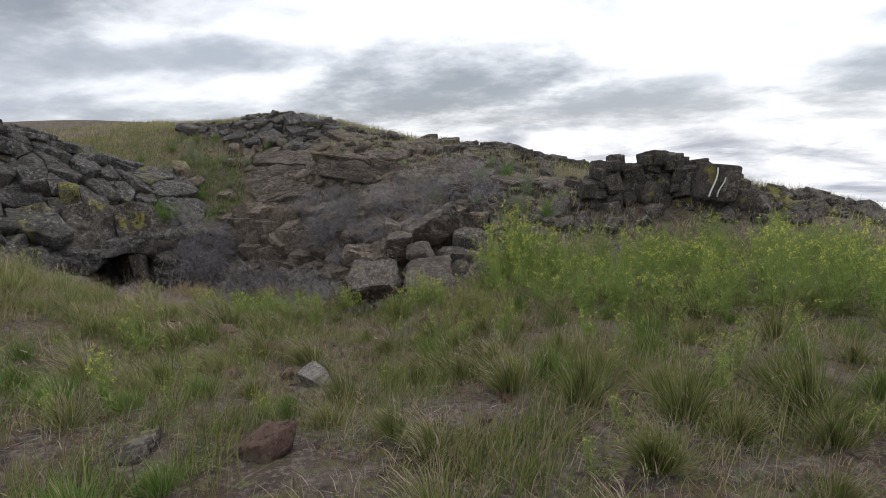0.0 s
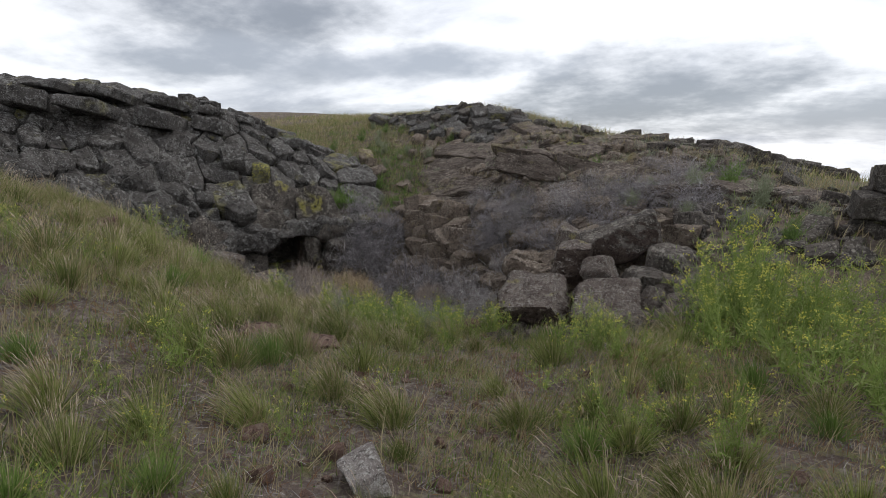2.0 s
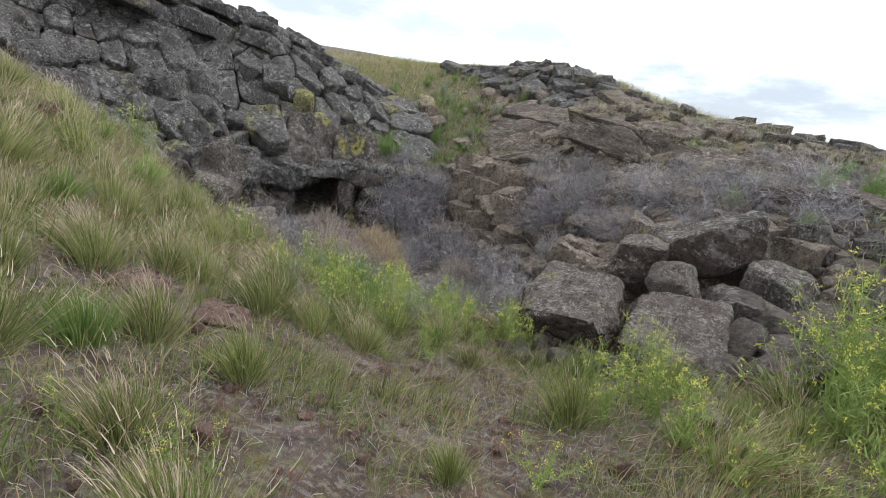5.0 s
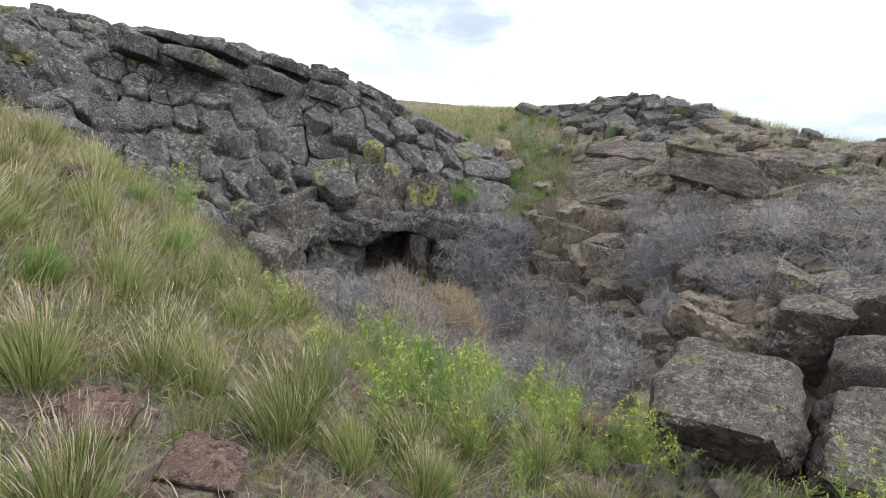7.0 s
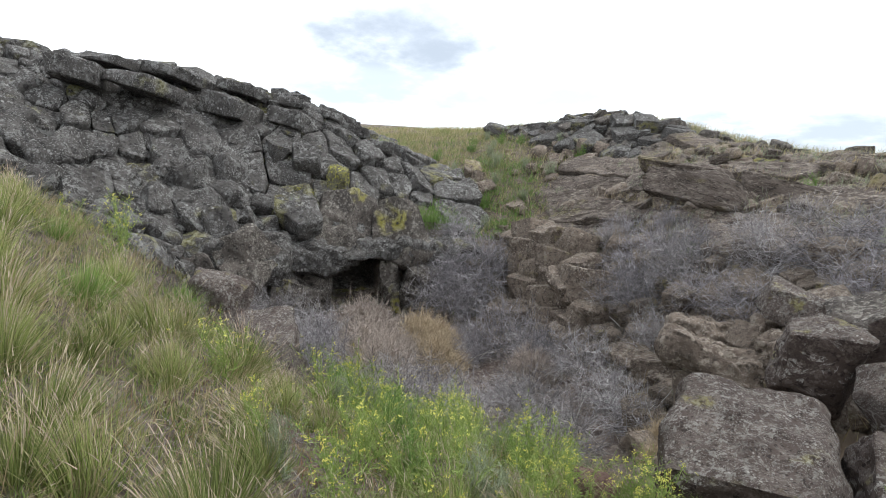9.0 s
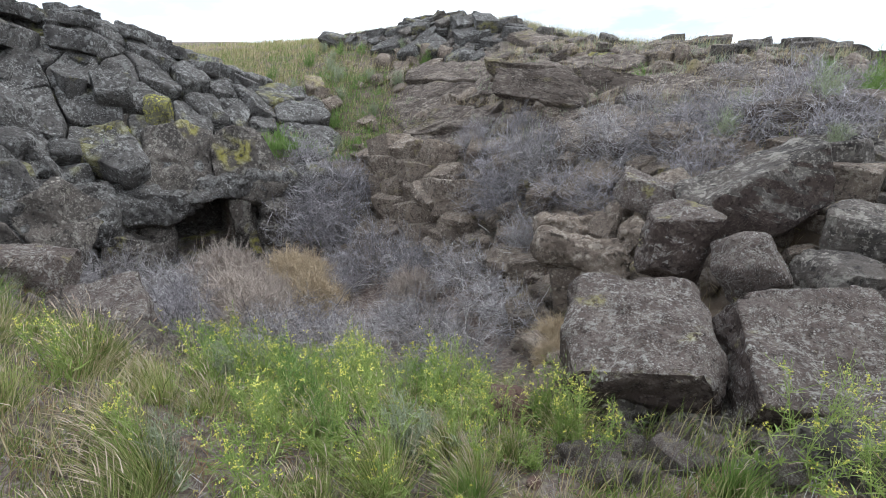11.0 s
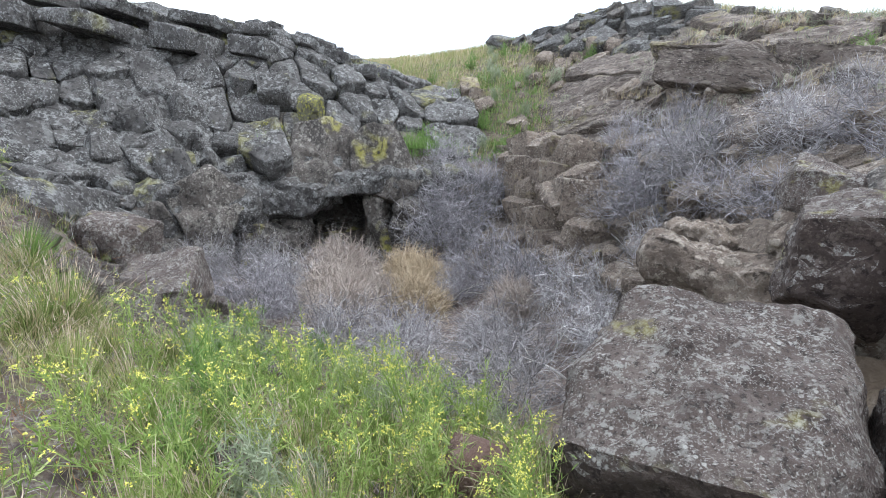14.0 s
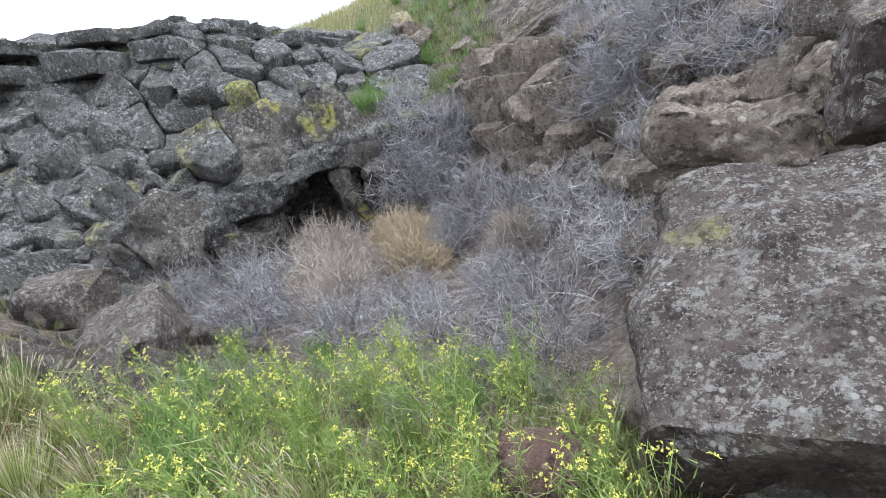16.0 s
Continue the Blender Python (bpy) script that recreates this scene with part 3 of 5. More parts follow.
def cell_outline(pts, i, reach):
    """The piece of the plane nearest to one point, clipped to a ring round it."""
    cx, cy = pts[i]
    poly = [(cx + reach * math.cos(0.63 * k), cy + reach * math.sin(0.63 * k)) for k in range(10)]
    for j, (qx, qy) in enumerate(pts):
        dx, dy = qx - cx, qy - cy
        if j == i or dx * dx + dy * dy > 4 * reach * reach:
            continue
        lim = (dx * (qx + cx) + dy * (qy + cy)) / 2
        kept = []
        for a, b in zip(poly, poly[1:] + poly[:1]):
            da, db = dx * a[0] + dy * a[1] - lim, dx * b[0] + dy * b[1] - lim
            if da <= 0:
                kept.append(a)
            if da * db < 0:
                f = da / (da - db)
                kept.append((a[0] + (b[0] - a[0]) * f, a[1] + (b[1] - a[1]) * f))
        poly = kept
        if len(poly) < 3:
            return []
    return poly


def fractured(base, material, spots, surf, reach, seed, out=(0.05, 0.25), depth=0.5, gap=0.035, tilt=5, rough=0.05, flat=0.85, stretch=(1, 1), turn=0.0, facing=None, keep=None):
    """Tightly jointed blocks split out of one rock face: neighbouring cells over the face, each with its own flat weathered front."""
    rnd = random.Random(seed)
    c, sn = math.cos(radians(turn)), math.sin(radians(turn))
    pts = [((u * c + v * sn) / stretch[0], (-u * sn + v * c) / stretch[1]) for u, v in spots]
    for i in range(len(pts)):
        if keep and not keep(*spots[i]):
            continue
        far = reach(*spots[i]) if callable(reach) else reach
        poly = cell_outline(pts, i, far)
        if len(poly) < 3:
            continue
        poly = [(a * stretch[0] * c - b * stretch[1] * sn, a * stretch[0] * sn + b * stretch[1] * c) for a, b in poly]
        Q = [Vector(surf(u, v)) for u, v in poly]
        mid = sum(Q, Vector()) / len(Q)
        nrm = Vector()
        for a, b in zip(Q, Q[1:] + Q[:1]):
            nrm += (a - mid).cross(b - mid)
        nrm.normalize()
        if nrm.dot(facing or Vector((0, 0, 1))) < 0:
            nrm = -nrm
        nrm = (nrm + Vector((rnd.gauss(0, 1), rnd.gauss(0, 1), rnd.gauss(0, 1))) * math.tan(radians(tilt))).normalized()
        ring = []
        for a, b in zip(Q, Q[1:] + Q[:1]):
            m = max(1, int((b - a).length / 0.14))
            ring += [a.lerp(b, (k + 0.5) / m) for k in range(m)]
        if len(ring) < 5:
            ring = [a.lerp(b, f) for a, b in zip(Q, Q[1:] + Q[:1]) for f in (0.25, 0.75)]
        size = sum((q - mid).length for q in ring) / len(ring)
        if size < 0.07:
            continue
        push = out[0] + (out[1] - out[0]) * rnd.random()
        soft = min(0.032, 0.1 * size) * rnd.uniform(0.5, 1.5)
        bm = bmesh.new()
        rows = []
        for shrink, drop in ((0.45, -0.25 * soft), (0.8, 0.0), (1 - 0.9 * soft / size, 0.25 * soft), (1 - 0.2 * soft / size, soft), (1.0, 2.0 * soft), (0.99, 2.5 * soft + 0.4 * depth), (0.9, depth)):
            row = []
            for q in ring:
                d = q - mid
                h = d.dot(nrm)
                d = d - nrm * (h * flat)
                p = mid + d * (shrink * (1 - gap / size)) + nrm * (push - drop)
                w = p * 1.9 + Vector((seed, i * 0.7, 0))
                n1 = noise.fractal(w, 0.9, 2.1, 4)
                n2 = noise.noise(w * 0.8 + Vector((9, 4, 2)))
                p = p + nrm * (rough * n1) + d * (0.14 * n2 * shrink)
                row.append(bm.verts.new(p))
            rows.append(row)
        top = bm.verts.new(sum((v.co for v in rows[0]), Vector()) / len(ring))
        m = len(ring)
        for k in range(m):
            bm.faces.new((top, rows[0][k], rows[0][(k + 1) % m]))
            for a, b in zip(rows, rows[1:]):
                bm.faces.new((a[k], b[k], b[(k + 1) % m], a[(k + 1) % m]))
        bm.faces.new(rows[-1][::-1])
        bmesh.ops.recalc_face_normals(bm, faces=bm.faces[:])
        for f in bm.faces:
            f.smooth = True
        part("block", bm, material, base)


def bare_height(x, y):
    return float(base_height(np.array([x]), np.array([y]), False)[0])


def cliff():
    big = lambda x, y: 0.6 + 1.0 * float(np.clip((y - 9.0 + 0.15 * (x + 13)) / 5.0, 0, 1))
    base = outcrop("basalt_cliff", "grey fractured basalt cliff crusted with pale and yellow lichen", CLIFF_AREA, ROCK, 95, 0.25, 0.5, 0.6, 4,
                   keep=lambda x, y: float(inside([x], [y], LEDGE_GRASS)[0]) < 0.3 and ground_z(x, y) > -1.0 and not (x > -11.6 and y > 12.5), sink=0.2, grow=big)
    wall = [(-12.6, 8.6), (-11.6, 9.6), (-11.4, 12.6), (-11.6, 14.3), (-10.6, 15.9), (-9.5, 16.6), (-10.6, 17.8), (-14.2, 18.8), (-18, 17.5), (-17.5, 9.0)]
    rnd = random.Random(40)
    spots, tries = [], 0
    # courses of squarish jointed blocks climb the sound eastern half of the cliff
    up = 0.0
    while up < 4.8:
        s = rnd.uniform(0, 1.0)
        while s < 7.4:
            x, y = -11.5 + 0.29 * s - 0.957 * up + rnd.gauss(0, 0.06), 11.2 + 0.957 * s + 0.29 * up + rnd.gauss(0, 0.08)
            if inside([x], [y], wall)[0] > 0.5:
                spots.append((x, y))
            s += rnd.choice((0.7, 0.95, 1.2, 1.5))
        up += rnd.choice((0.5, 0.66, 0.82))
    while tries < 7000:
        tries += 1
        x, y = rnd.uniform(-18, -9.4), rnd.uniform(8.6, 18.8)
        if inside([x], [y], wall)[0] < 0.5:
            continue
        wide = 0.46 + 0.45 * float(np.clip((y - 10.6) / 1.2, 0, 1)) + 0.2 * noise.noise(Vector((x * 0.9, y * 0.9, 1)))
        if all(math.hypot(x - a, y - b) > max(0.36, wide) for a, b in spots):
            spots.append((x, y))
    fractured(base, ROCK, spots, lambda x, y: (x, y, max(bare_height(x, y), -0.9)), lambda x, y: 0.42 + 0.75 * float(np.clip((y - 10.2) / 1.6, 0, 1)), 6, (0.06, 0.34), 0.6, 0.026, 6, 0.12,
              keep=lambda x, y: float(inside([x], [y], LEDGE_GRASS)[0]) < 0.5 and bare_height(x, y) > -0.85)
    for at, dims, turn in (((-14.40, 11.55, 2.12), (2.2, 1.2, 0.42), (-10, -8, -62)), ((-14.9, 10.2, 2.28), (1.5, 1.0, 0.5), (-8, -4, -40)),
                           ((-13.75, 13.0, 1.85), (1.4, 1.1, 0.55), (-12, -10, -60)), ((-15.0, 12.6, 2.50), (2.8, 1.2, 0.32), (-9, -6, -60)),
                           ((-13.45, 14.6, 1.65), (1.6, 1.0, 0.5), (-11, -12, -55)), ((-15.6, 11.6, 2.66), (2.6, 1.1, 0.26), (-8, -4, -62)),
                           ((-14.5, 14.1, 2.32), (2.5, 1.1, 0.28), (-10, -8, -60)), ((-14.15, 15.1, 2.12), (2.0, 1.2, 0.30), (-10, -12, -56)), ((-13.8, 16.0, 1.86), (1.9, 1.1, 0.28), (-10, -16, -52)),
                           ((-13.3, 16.6, 1.45), (1.7, 1.0, 0.30), (-10, -20, -48)), ((-12.7, 17.0, 1.08), (1.4, 0.9, 0.32), (-10, -22, -44))):
        ob = part("slab", rock_bm(int(at[1] * 10), 12, 3, 0.022, 0.9, 0.10, dims), ROCK, base)
        ob.matrix_world = pose(*at, *turn)
    for at, dims, turn in (((-11.58, 14.58, 0.30), (0.66, 0.62, 0.80), (0, 8, 40)), ((-11.85, 13.75, -0.10), (0.5, 0.5, 0.42), (0, 8, 50))):
        ob = part("block", rock_bm(int(at[1] * 50), 20, 3, 0.05, 0.6, 0.10, dims), ROCK_GOLD, base, "block with a yellow lichen patch")
        ob.matrix_world = pose(*at, *turn)
    return base


def cave_ledge():
    base = tagged(new("cave_ledge"), "overhanging dark basalt ledge above a small black cave mouth", "rock ledge", kind="structure")
    for k, (at, dims, turn) in enumerate((((-11.80, 12.55, -1.32), (2.5, 1.3, 1.10), (6, 3, 78)), ((-11.35, 14.05, -1.38), (1.7, 1.2, 1.0), (8, 4, 60)), ((-10.50, 15.40, -1.30), (1.9, 0.95, 0.66), (5, 4, 55)), ((-9.70, 16.50, -1.38), (1.5, 1.0, 0.75), (6, 4, 42)))):
        ob = part("slab", rock_bm(520 + k, 26, 4, 0.06, 0.66, 0.10, dims), ROCK, base)
        ob.matrix_world = pose(*at, *turn)
    along = ((-11.75, 10.7), (-11.12, 12.2), (-10.68, 13.7), (-9.95, 15.05), (-9.05, 16.2))

    def front(u, z):
        k = min(int(u), 3)
        a, b = Vector((*along[k], 0)), Vector((*along[k + 1], 0))
        lean = 0.45 * max(0.0, z + 1.15) ** 1.3 - 0.30 * max(0.0, -1.45 - z)
        p = a.lerp(b, u - k) - Vector((0.88, -0.47, 0)) * (lean - 0.12 * math.sin(2.3 * u))
        return (p.x, p.y, z)

    def under(u):
        return -1.62 + 0.25 * math.exp(-((u - 2.48) / 0.44) ** 2) + 0.12 * math.sin(3.1 * u)

    rnd = random.Random(17)
    spots = []
    for k in range(2600):
        u, z = rnd.uniform(-0.1, 4.1), rnd.uniform(-2.2, -0.55)
        if all(math.hypot((u - a) * 1.55, (z - b) * 1.25) > 1.0 + 0.3 * math.sin(3 * a) ** 2 for a, b in spots):
            spots.append((u, z))
    fractured(base, ROCK_DARK, spots, front, 1.3, 18, (0.05, 0.30), 0.6, 0.002, 8, 0.26, 0.35, (0.65, 0.8), 0, Vector((0.88, -0.47, 0)),
              keep=lambda u, z: z > under(u) and z < -0.72 - 0.10 * math.sin(2.1 * u + 1) - 0.06 * u)
    rocks = [((-11.30, 15.12, -1.15), (2.4, 2.3, 1.05), (4, 3, 37)), ((-11.75, 15.30, -0.85), (1.7, 1.6, 0.6), (4, 4, 37)), ((-12.55, 15.85, -0.45), (2.0, 1.7, 1.4), (10, 5, 37)), ((-12.75, 16.15, 0.30), (1.8, 1.5, 1.0), (12, 5, 30)), ((-12.05, 14.80, -0.05), (0.9, 0.9, 0.8), (5, 5, 37)), ((-11.45, 13.35, -1.35), (1.5, 1.3, 1.25), (0, 8, 60)),
             ((-10.95, 13.75, -1.30), (1.0, 0.9, 0.9), (10, 12, 50)), ((-11.6, 12.3, -1.35), (1.5, 1.1, 1.2), (0, 4, 75)),
             ((-11.7, 11.4, -1.35), (1.1, 1.1, 1.2), (5, 0, 20)), ((-10.35, 14.85, -1.25), (1.5, 0.65, 0.62), (-6, 4, 62)),
             ((-9.75, 15.75, -1.30), (1.2, 0.8, 0.7), (5, 8, 50)), ((-9.2, 16.4, -1.30), (1.0, 0.8, 0.7), (5, 8, 30)),
             ((-11.05, 13.50, -2.25), (0.7, 0.7, 1.25), (0, 6, 20)), ((-10.12, 15.10, -2.15), (0.65, 0.7, 1.5), (0, -8, 40)),
             ((-11.15, 12.95, -2.25), (1.0, 0.7, 0.9), (0, 10, 70)), ((-9.55, 15.55, -2.1), (0.9, 0.8, 1.05), (0, 0, 10)),
             ((-12.9, 15.92, -2.1), (1.6, 0.8, 1.8), (0, 0, -53))]
    for k, (at, dims, turn) in enumerate(rocks):
        grow = 1.0 if k in (0, 1, 2, 3, 4, 12, 13, 16) else 1.3
        ob = part("block", rock_bm(300 + k, 24, 4, 0.075, 0.50, 0.12, (dims[0] * grow, dims[1] * grow, dims[2])), ROCK_DARK if k > 11 else ROCK, base)
        ob.matrix_world = pose(*at, *turn)


def east_outcrop():
    """A squared wall of dark blocks with two streaks of bird lime."""
    base = tagged(new("basalt_outcrop"), "dark squared basalt outcrop with white bird-lime streaks", "rock outcrop", kind="structure")
    rnd = random.Random(8)
    for k in range(210):
        x = rnd.uniform(2.85, 6.65)
        top = float(np.interp(x, (2.7, 3.1, 3.7, 4.2, 5.3, 5.9, 6.6), (0.62, 0.85, 0.95, 1.05, 0.92, 0.68, 0.15)))
        size = rnd.uniform(0.2, 0.52)
        z = rnd.uniform(-0.7, max(top - 0.25 * size, -0.5))
        y = 12.62 - 0.06 * (x - 2.8) + 0.22 * max(z, 0) + rnd.uniform(0, 0.8)
        ob = new("block", rnd.choice(SQUARE_BLOCKS))
        ob.matrix_world = pose(x, y, z, rnd.gauss(0, 7), rnd.gauss(0, 7), rnd.gauss(0, 18)) @ Matrix.Diagonal((size * rnd.uniform(0.8, 1.2), size * 1.2, size * rnd.uniform(0.8, 1.5), 1))
        ob.parent = base
    core = part("block", rock_bm(64, 24, 3, 0.05, 0.7, 0.08, (3.4, 0.8, 1.55)), ROCK_DARK, base)
    core.matrix_world = pose(4.60, 13.15, 0.02, 0, 4, -3)
    face = part("block", rock_bm(61, 26, 2, 0.012, 0.85, 0.06, (0.85, 0.7, 0.9)), ROCK_DARK, base)
    face.matrix_world = pose(5.50, 12.22, 0.36, 4, 6, 14)
    for k, (x0, z0, length) in enumerate(((5.38, 0.72, 0.62), (5.55, 0.50, 0.42))):
        bm = bmesh.new()
        rows = []
        for i in range(9):
            s = i / 8
            cx, cz = x0 - 0.13 * s + 0.03 * math.sin(5 * s + k), z0 - length * s
            wd = 0.007 * (0.6 + 0.6 * math.sin(3 * s + 0.6))
            yy = 11.80 + 0.25 * (cx - 5.3)
            rows.append([bm.verts.new((cx + sx * wd, yy, cz)) for sx in (-1, 1)])
        for a, b in zip(rows, rows[1:]):
            bm.faces.new((a[0], a[1], b[1], b[0]))
        geom = bmesh.ops.extrude_face_region(bm, geom=bm.faces[:])
        for v in geom["geom"]:
            if isinstance(v, bmesh.types.BMVert):
                v.co.y += 0.12
        part("lime_streak", bm, STREAK, base, "white bird-lime streak")


SQUARE_BLOCKS = [mesh_of("block", rock_bm(700 + s, 20, 1, 0.045, 0.74, 0.09), ROCK_DARK) for s in range(6)]


def hill_rocks():
    outcrop("hilltop_outcrop", "low flat basalt slabs capping the grassy hill", PEAK_AREA, ROCK, 70, 0.45, 1.0, 0.42, 21, flat=0.6, sink=0.35)
    face = outcrop("layered_rock_face", "brown layered basalt face with a shadowed overhang", FACE_AREA, ROCK_FACE, 80, 0.2, 0.48, 0.42, 22, flat=0.8, sink=0.2)
    rnd = random.Random(44)
    spots = []
    for k in range(5000):
        x, y = rnd.uniform(-7, 2.6), rnd.uniform(15.2, 20.3)
        if inside([x], [y], FACE_AREA)[0] > 0.5:
            a, b = x * 0.94 - y * 0.34, x * 0.34 + y * 0.94
            if all(math.hypot((a - p[2]) / 2.1, (b - p[3]) / 0.8) > 0.72 for p in spots):
                spots.append((x, y, a, b))
    fractured(face, ROCK_FACE, [p[:2] for p in spots], lambda x, y: (x, y, bare_height(x, y)), 1.1, 45, (0.0, 0.26), 0.7, 0.008, 4, 0.12, 0.75, (2.1, 0.8), -20)
    for k, (at, dims, turn) in enumerate((((-3.85, 17.40, 0.36), (2.5, 1.4, 0.80), (-26, 9, -16)), ((-4.5, 18.3, 0.85), (2.4, 1.2, 0.40), (-24, 8, -14)), ((-2.5, 17.6, 0.50), (1.6, 1.2, 0.7), (-20, 6, -30)))):
        ob = part("slab", rock_bm(840 + k, 26, 4, 0.05, 0.6, 0.08, dims), ROCK_FACE, face)
        ob.matrix_world = pose(*at, *turn)
    outcrop("hillside_scree", "brown broken basalt blocks strewn on the slope above the hollow", SCREE_AREA, ROCK_BROWN, 240, 0.2, 0.66, 0.28, 23,
            keep=lambda x, y: not (x > -2.4 and y < 11.6 and y > 9.0), sink=0.25)
    line = [(-12.8, 24.3), (-12.8, 23.6), (-5, 20.8), (-1, 19.2), (2.6, 15.0), (4.0, 13.4), (6.8, 12.6), (10.5, 13.2), (10.5, 14.2), (5, 14.8), (2.0, 18.4), (-2, 21.4), (-6, 22)]
    outcrop("ridge_rocks", "weathered basalt knobs along the grassy skyline ridge", line, ROCK_DARK, 130, 0.2, 0.55, 0.28, 24, sink=0.35)


def skyline_knobs():
    """Rounded dark knobs that break the eastern skyline."""
    base = tagged(new("skyline_knobs"), "dark weathered basalt knobs standing on the eastern skyline", "rock outcrop", kind="structure")
    rnd = random.Random(93)
    for k in range(34):
        f = k / 33
        x, y = -0.6 + 4.4 * f + rnd.gauss(0, 0.15), 18.6 + 0.5 * f + rnd.gauss(0, 0.22)
        block_on(base, ROCK_DARK, x, y, rnd.uniform(0.3, 0.5) * (1.35 if 0.25 < f < 0.5 else 1.0), rnd, 0.3)


def brown_outcrop():
    """Large angular brown blocks stacked on the slope above the hollow."""
    base = tagged(new("brown_outcrop"), "brown jointed basalt outcrop with pale lichen flecks above the hollow", "rock outcrop", kind="structure")
    rnd = random.Random(71)
    a, b, back = Vector((-7.0, 16.1, 0)), Vector((-4.9, 14.7, 0)), Vector((-0.45, 0.89, 0))
    for row in range(5):
        for col in range(6 - row // 3):
            f = (col + 0.5 * (row % 2) + rnd.uniform(0, 0.4)) / 5.5
            p = a.lerp(b, f) + back * (0.30 * row + rnd.uniform(-0.12, 0.12))
            size = rnd.uniform(0.5, 0.85)
            ob = new("block", rnd.choice(BLOCKS[ROCK_BROWN]))
            z = max(-2.15 + 0.36 * row, ground_z(p.x, p.y) + 0.05)
            ob.matrix_world = pose(p.x, p.y, z, rnd.gauss(0, 9), rnd.gauss(0, 9), -28 + rnd.gauss(0, 14)) @ Matrix.Diagonal((size * rnd.uniform(0.9, 1.4), size * 1.3, size * rnd.uniform(0.75, 1.15), 1))
            ob.parent = base


def boulders():
    g = "boulders by the hollow"
    B = [("grey_boulder", "large flat-topped boulder speckled with pale lichen beside the hollow", (-1.80, 9.66, -1.23), (1.02, 1.12, 0.84), (19, -5, 6), 31, 0.88, 30),
         ("grey_boulder", "broad lichen-speckled boulder leaning against the flat-topped one", (-0.80, 9.62, -1.16), (1.0, 1.15, 0.68), (17, 3, 8), 32, 0.88, 28),
         ("round_boulder", "rounded grey boulder wedged behind the broad ones", (-1.00, 10.68, -0.84), (0.68, 0.62, 0.60), (0, 8, 20), 33, 0.45, 26),
         ("grey_boulder", "upright grey boulder with a rounded top", (-1.52, 11.12, -0.80), (0.68, 0.66, 0.85), (6, 10, 10), 34, 0.6, 22),
         ("dark_slab", "dark tilted basalt slab with yellow lichen", (-0.80, 11.95, -0.50), (1.50, 0.75, 0.70), (0, -24, 16), 35, 0.8, 20),
         ("dark_boulder", "dark basalt boulder over a shadowed gap", (-0.28, 10.85, -0.98), (0.75, 0.7, 0.55), (0, 10, 30), 36, 0.7, 18),
         ("dark_boulder", "dark basalt boulder over a shadowed gap", (0.05, 11.5, -0.72), (0.85, 0.7, 0.6), (0, -10, 60), 37, 0.7, 18),
         ("grey_boulder", "low grey boulder with a hollow under it", (-1.80, 12.75, -0.68), (0.85, 0.7, 0.5), (0, 14, 0), 38, 0.6, 20),
         ("brown_boulder", "brown pitted boulder on the hollow's edge", (-2.35, 11.95, -1.30), (1.25, 0.8, 0.62), (4, 6, -20), 39, 0.6, 24),
         ("brown_boulder", "brown pitted boulder on the hollow's edge", (-2.75, 13.2, -1.38), (1.0, 0.8, 0.62), (0, 8, 25), 40, 0.6, 24),
         ("brown_boulder", "brown pitted boulder on the hollow's edge", (-1.75, 12.05, -1.05), (0.8, 0.8, 0.6), (0, 0, 40), 41, 0.6, 20),
         ("dark_boulder", "dark boulder half buried under the flat-topped one", (-1.80, 9.62, -1.52), (0.95, 0.95, 0.60), (8, 0, 10), 47, 0.7, 20),
         ("dark_boulder", "dark boulder half buried under the broad one", (-0.80, 9.58, -1.50), (0.95, 0.95, 0.60), (8, 0, -6), 48, 0.7, 20),
         ("dark_boulder", "dark speckled rock at the foot of the large boulders", (-1.30, 8.98, -1.52), (0.75, 0.5, 0.46), (4, 6, 15), 42, 0.7, 18),
         ("dark_boulder", "dark speckled rock at the foot of the large boulders", (-0.62, 8.85, -1.26), (0.75, 0.55, 0.5), (0, 0, 40), 43, 0.7, 18),
         ("grey_boulder", "grey boulder with a white lichen patch in the grass bank", (-6.75, 9.35, -1.52), (1.05, 0.75, 0.62), (0, 14, -30), 44, 0.75, 20),
         ("grey_boulder", "grey boulder half sunk in the grass bank", (-5.85, 8.62, -1.50), (0.75, 0.55, 0.42), (0, 12, 10), 45, 0.7, 18),
         ("grey_boulder", "grey boulder half sunk in the grass bank", (-7.6, 9.25, -1.05), (0.8, 0.6, 0.5), (0, 15, 50), 46, 0.7, 18)]
    for k, (name, label, at, dims, turn, seed, sq, n) in enumerate(B):
        mat = ROCK_DARK if name.startswith("dark") else ROCK_BROWN if name.startswith("brown") else ROCK_NEAR
        ob = boulder(name, label, seed, at, dims, turn, mat, 5 if k < 2 else 4, 0.42 if mat is ROCK_BROWN else sq, n, 0.13 if mat is ROCK_BROWN else 0.052, 0.08, g)
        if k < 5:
            ob.data.materials.append(SHADED_FRESH_BREAK)
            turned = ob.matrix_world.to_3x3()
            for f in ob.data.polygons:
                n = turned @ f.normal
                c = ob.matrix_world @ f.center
                # steep and downward near-side faces: broken rock with undercut shade in its colour
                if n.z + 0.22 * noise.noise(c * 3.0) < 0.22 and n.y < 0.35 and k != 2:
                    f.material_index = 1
        if k < 2:
            for v in ob.data.vertices:
                if v.co.z < 0.12 and v.co.y < 0:
                    v.co.y *= 1 - 0.7 * (0.12 - v.co.z)
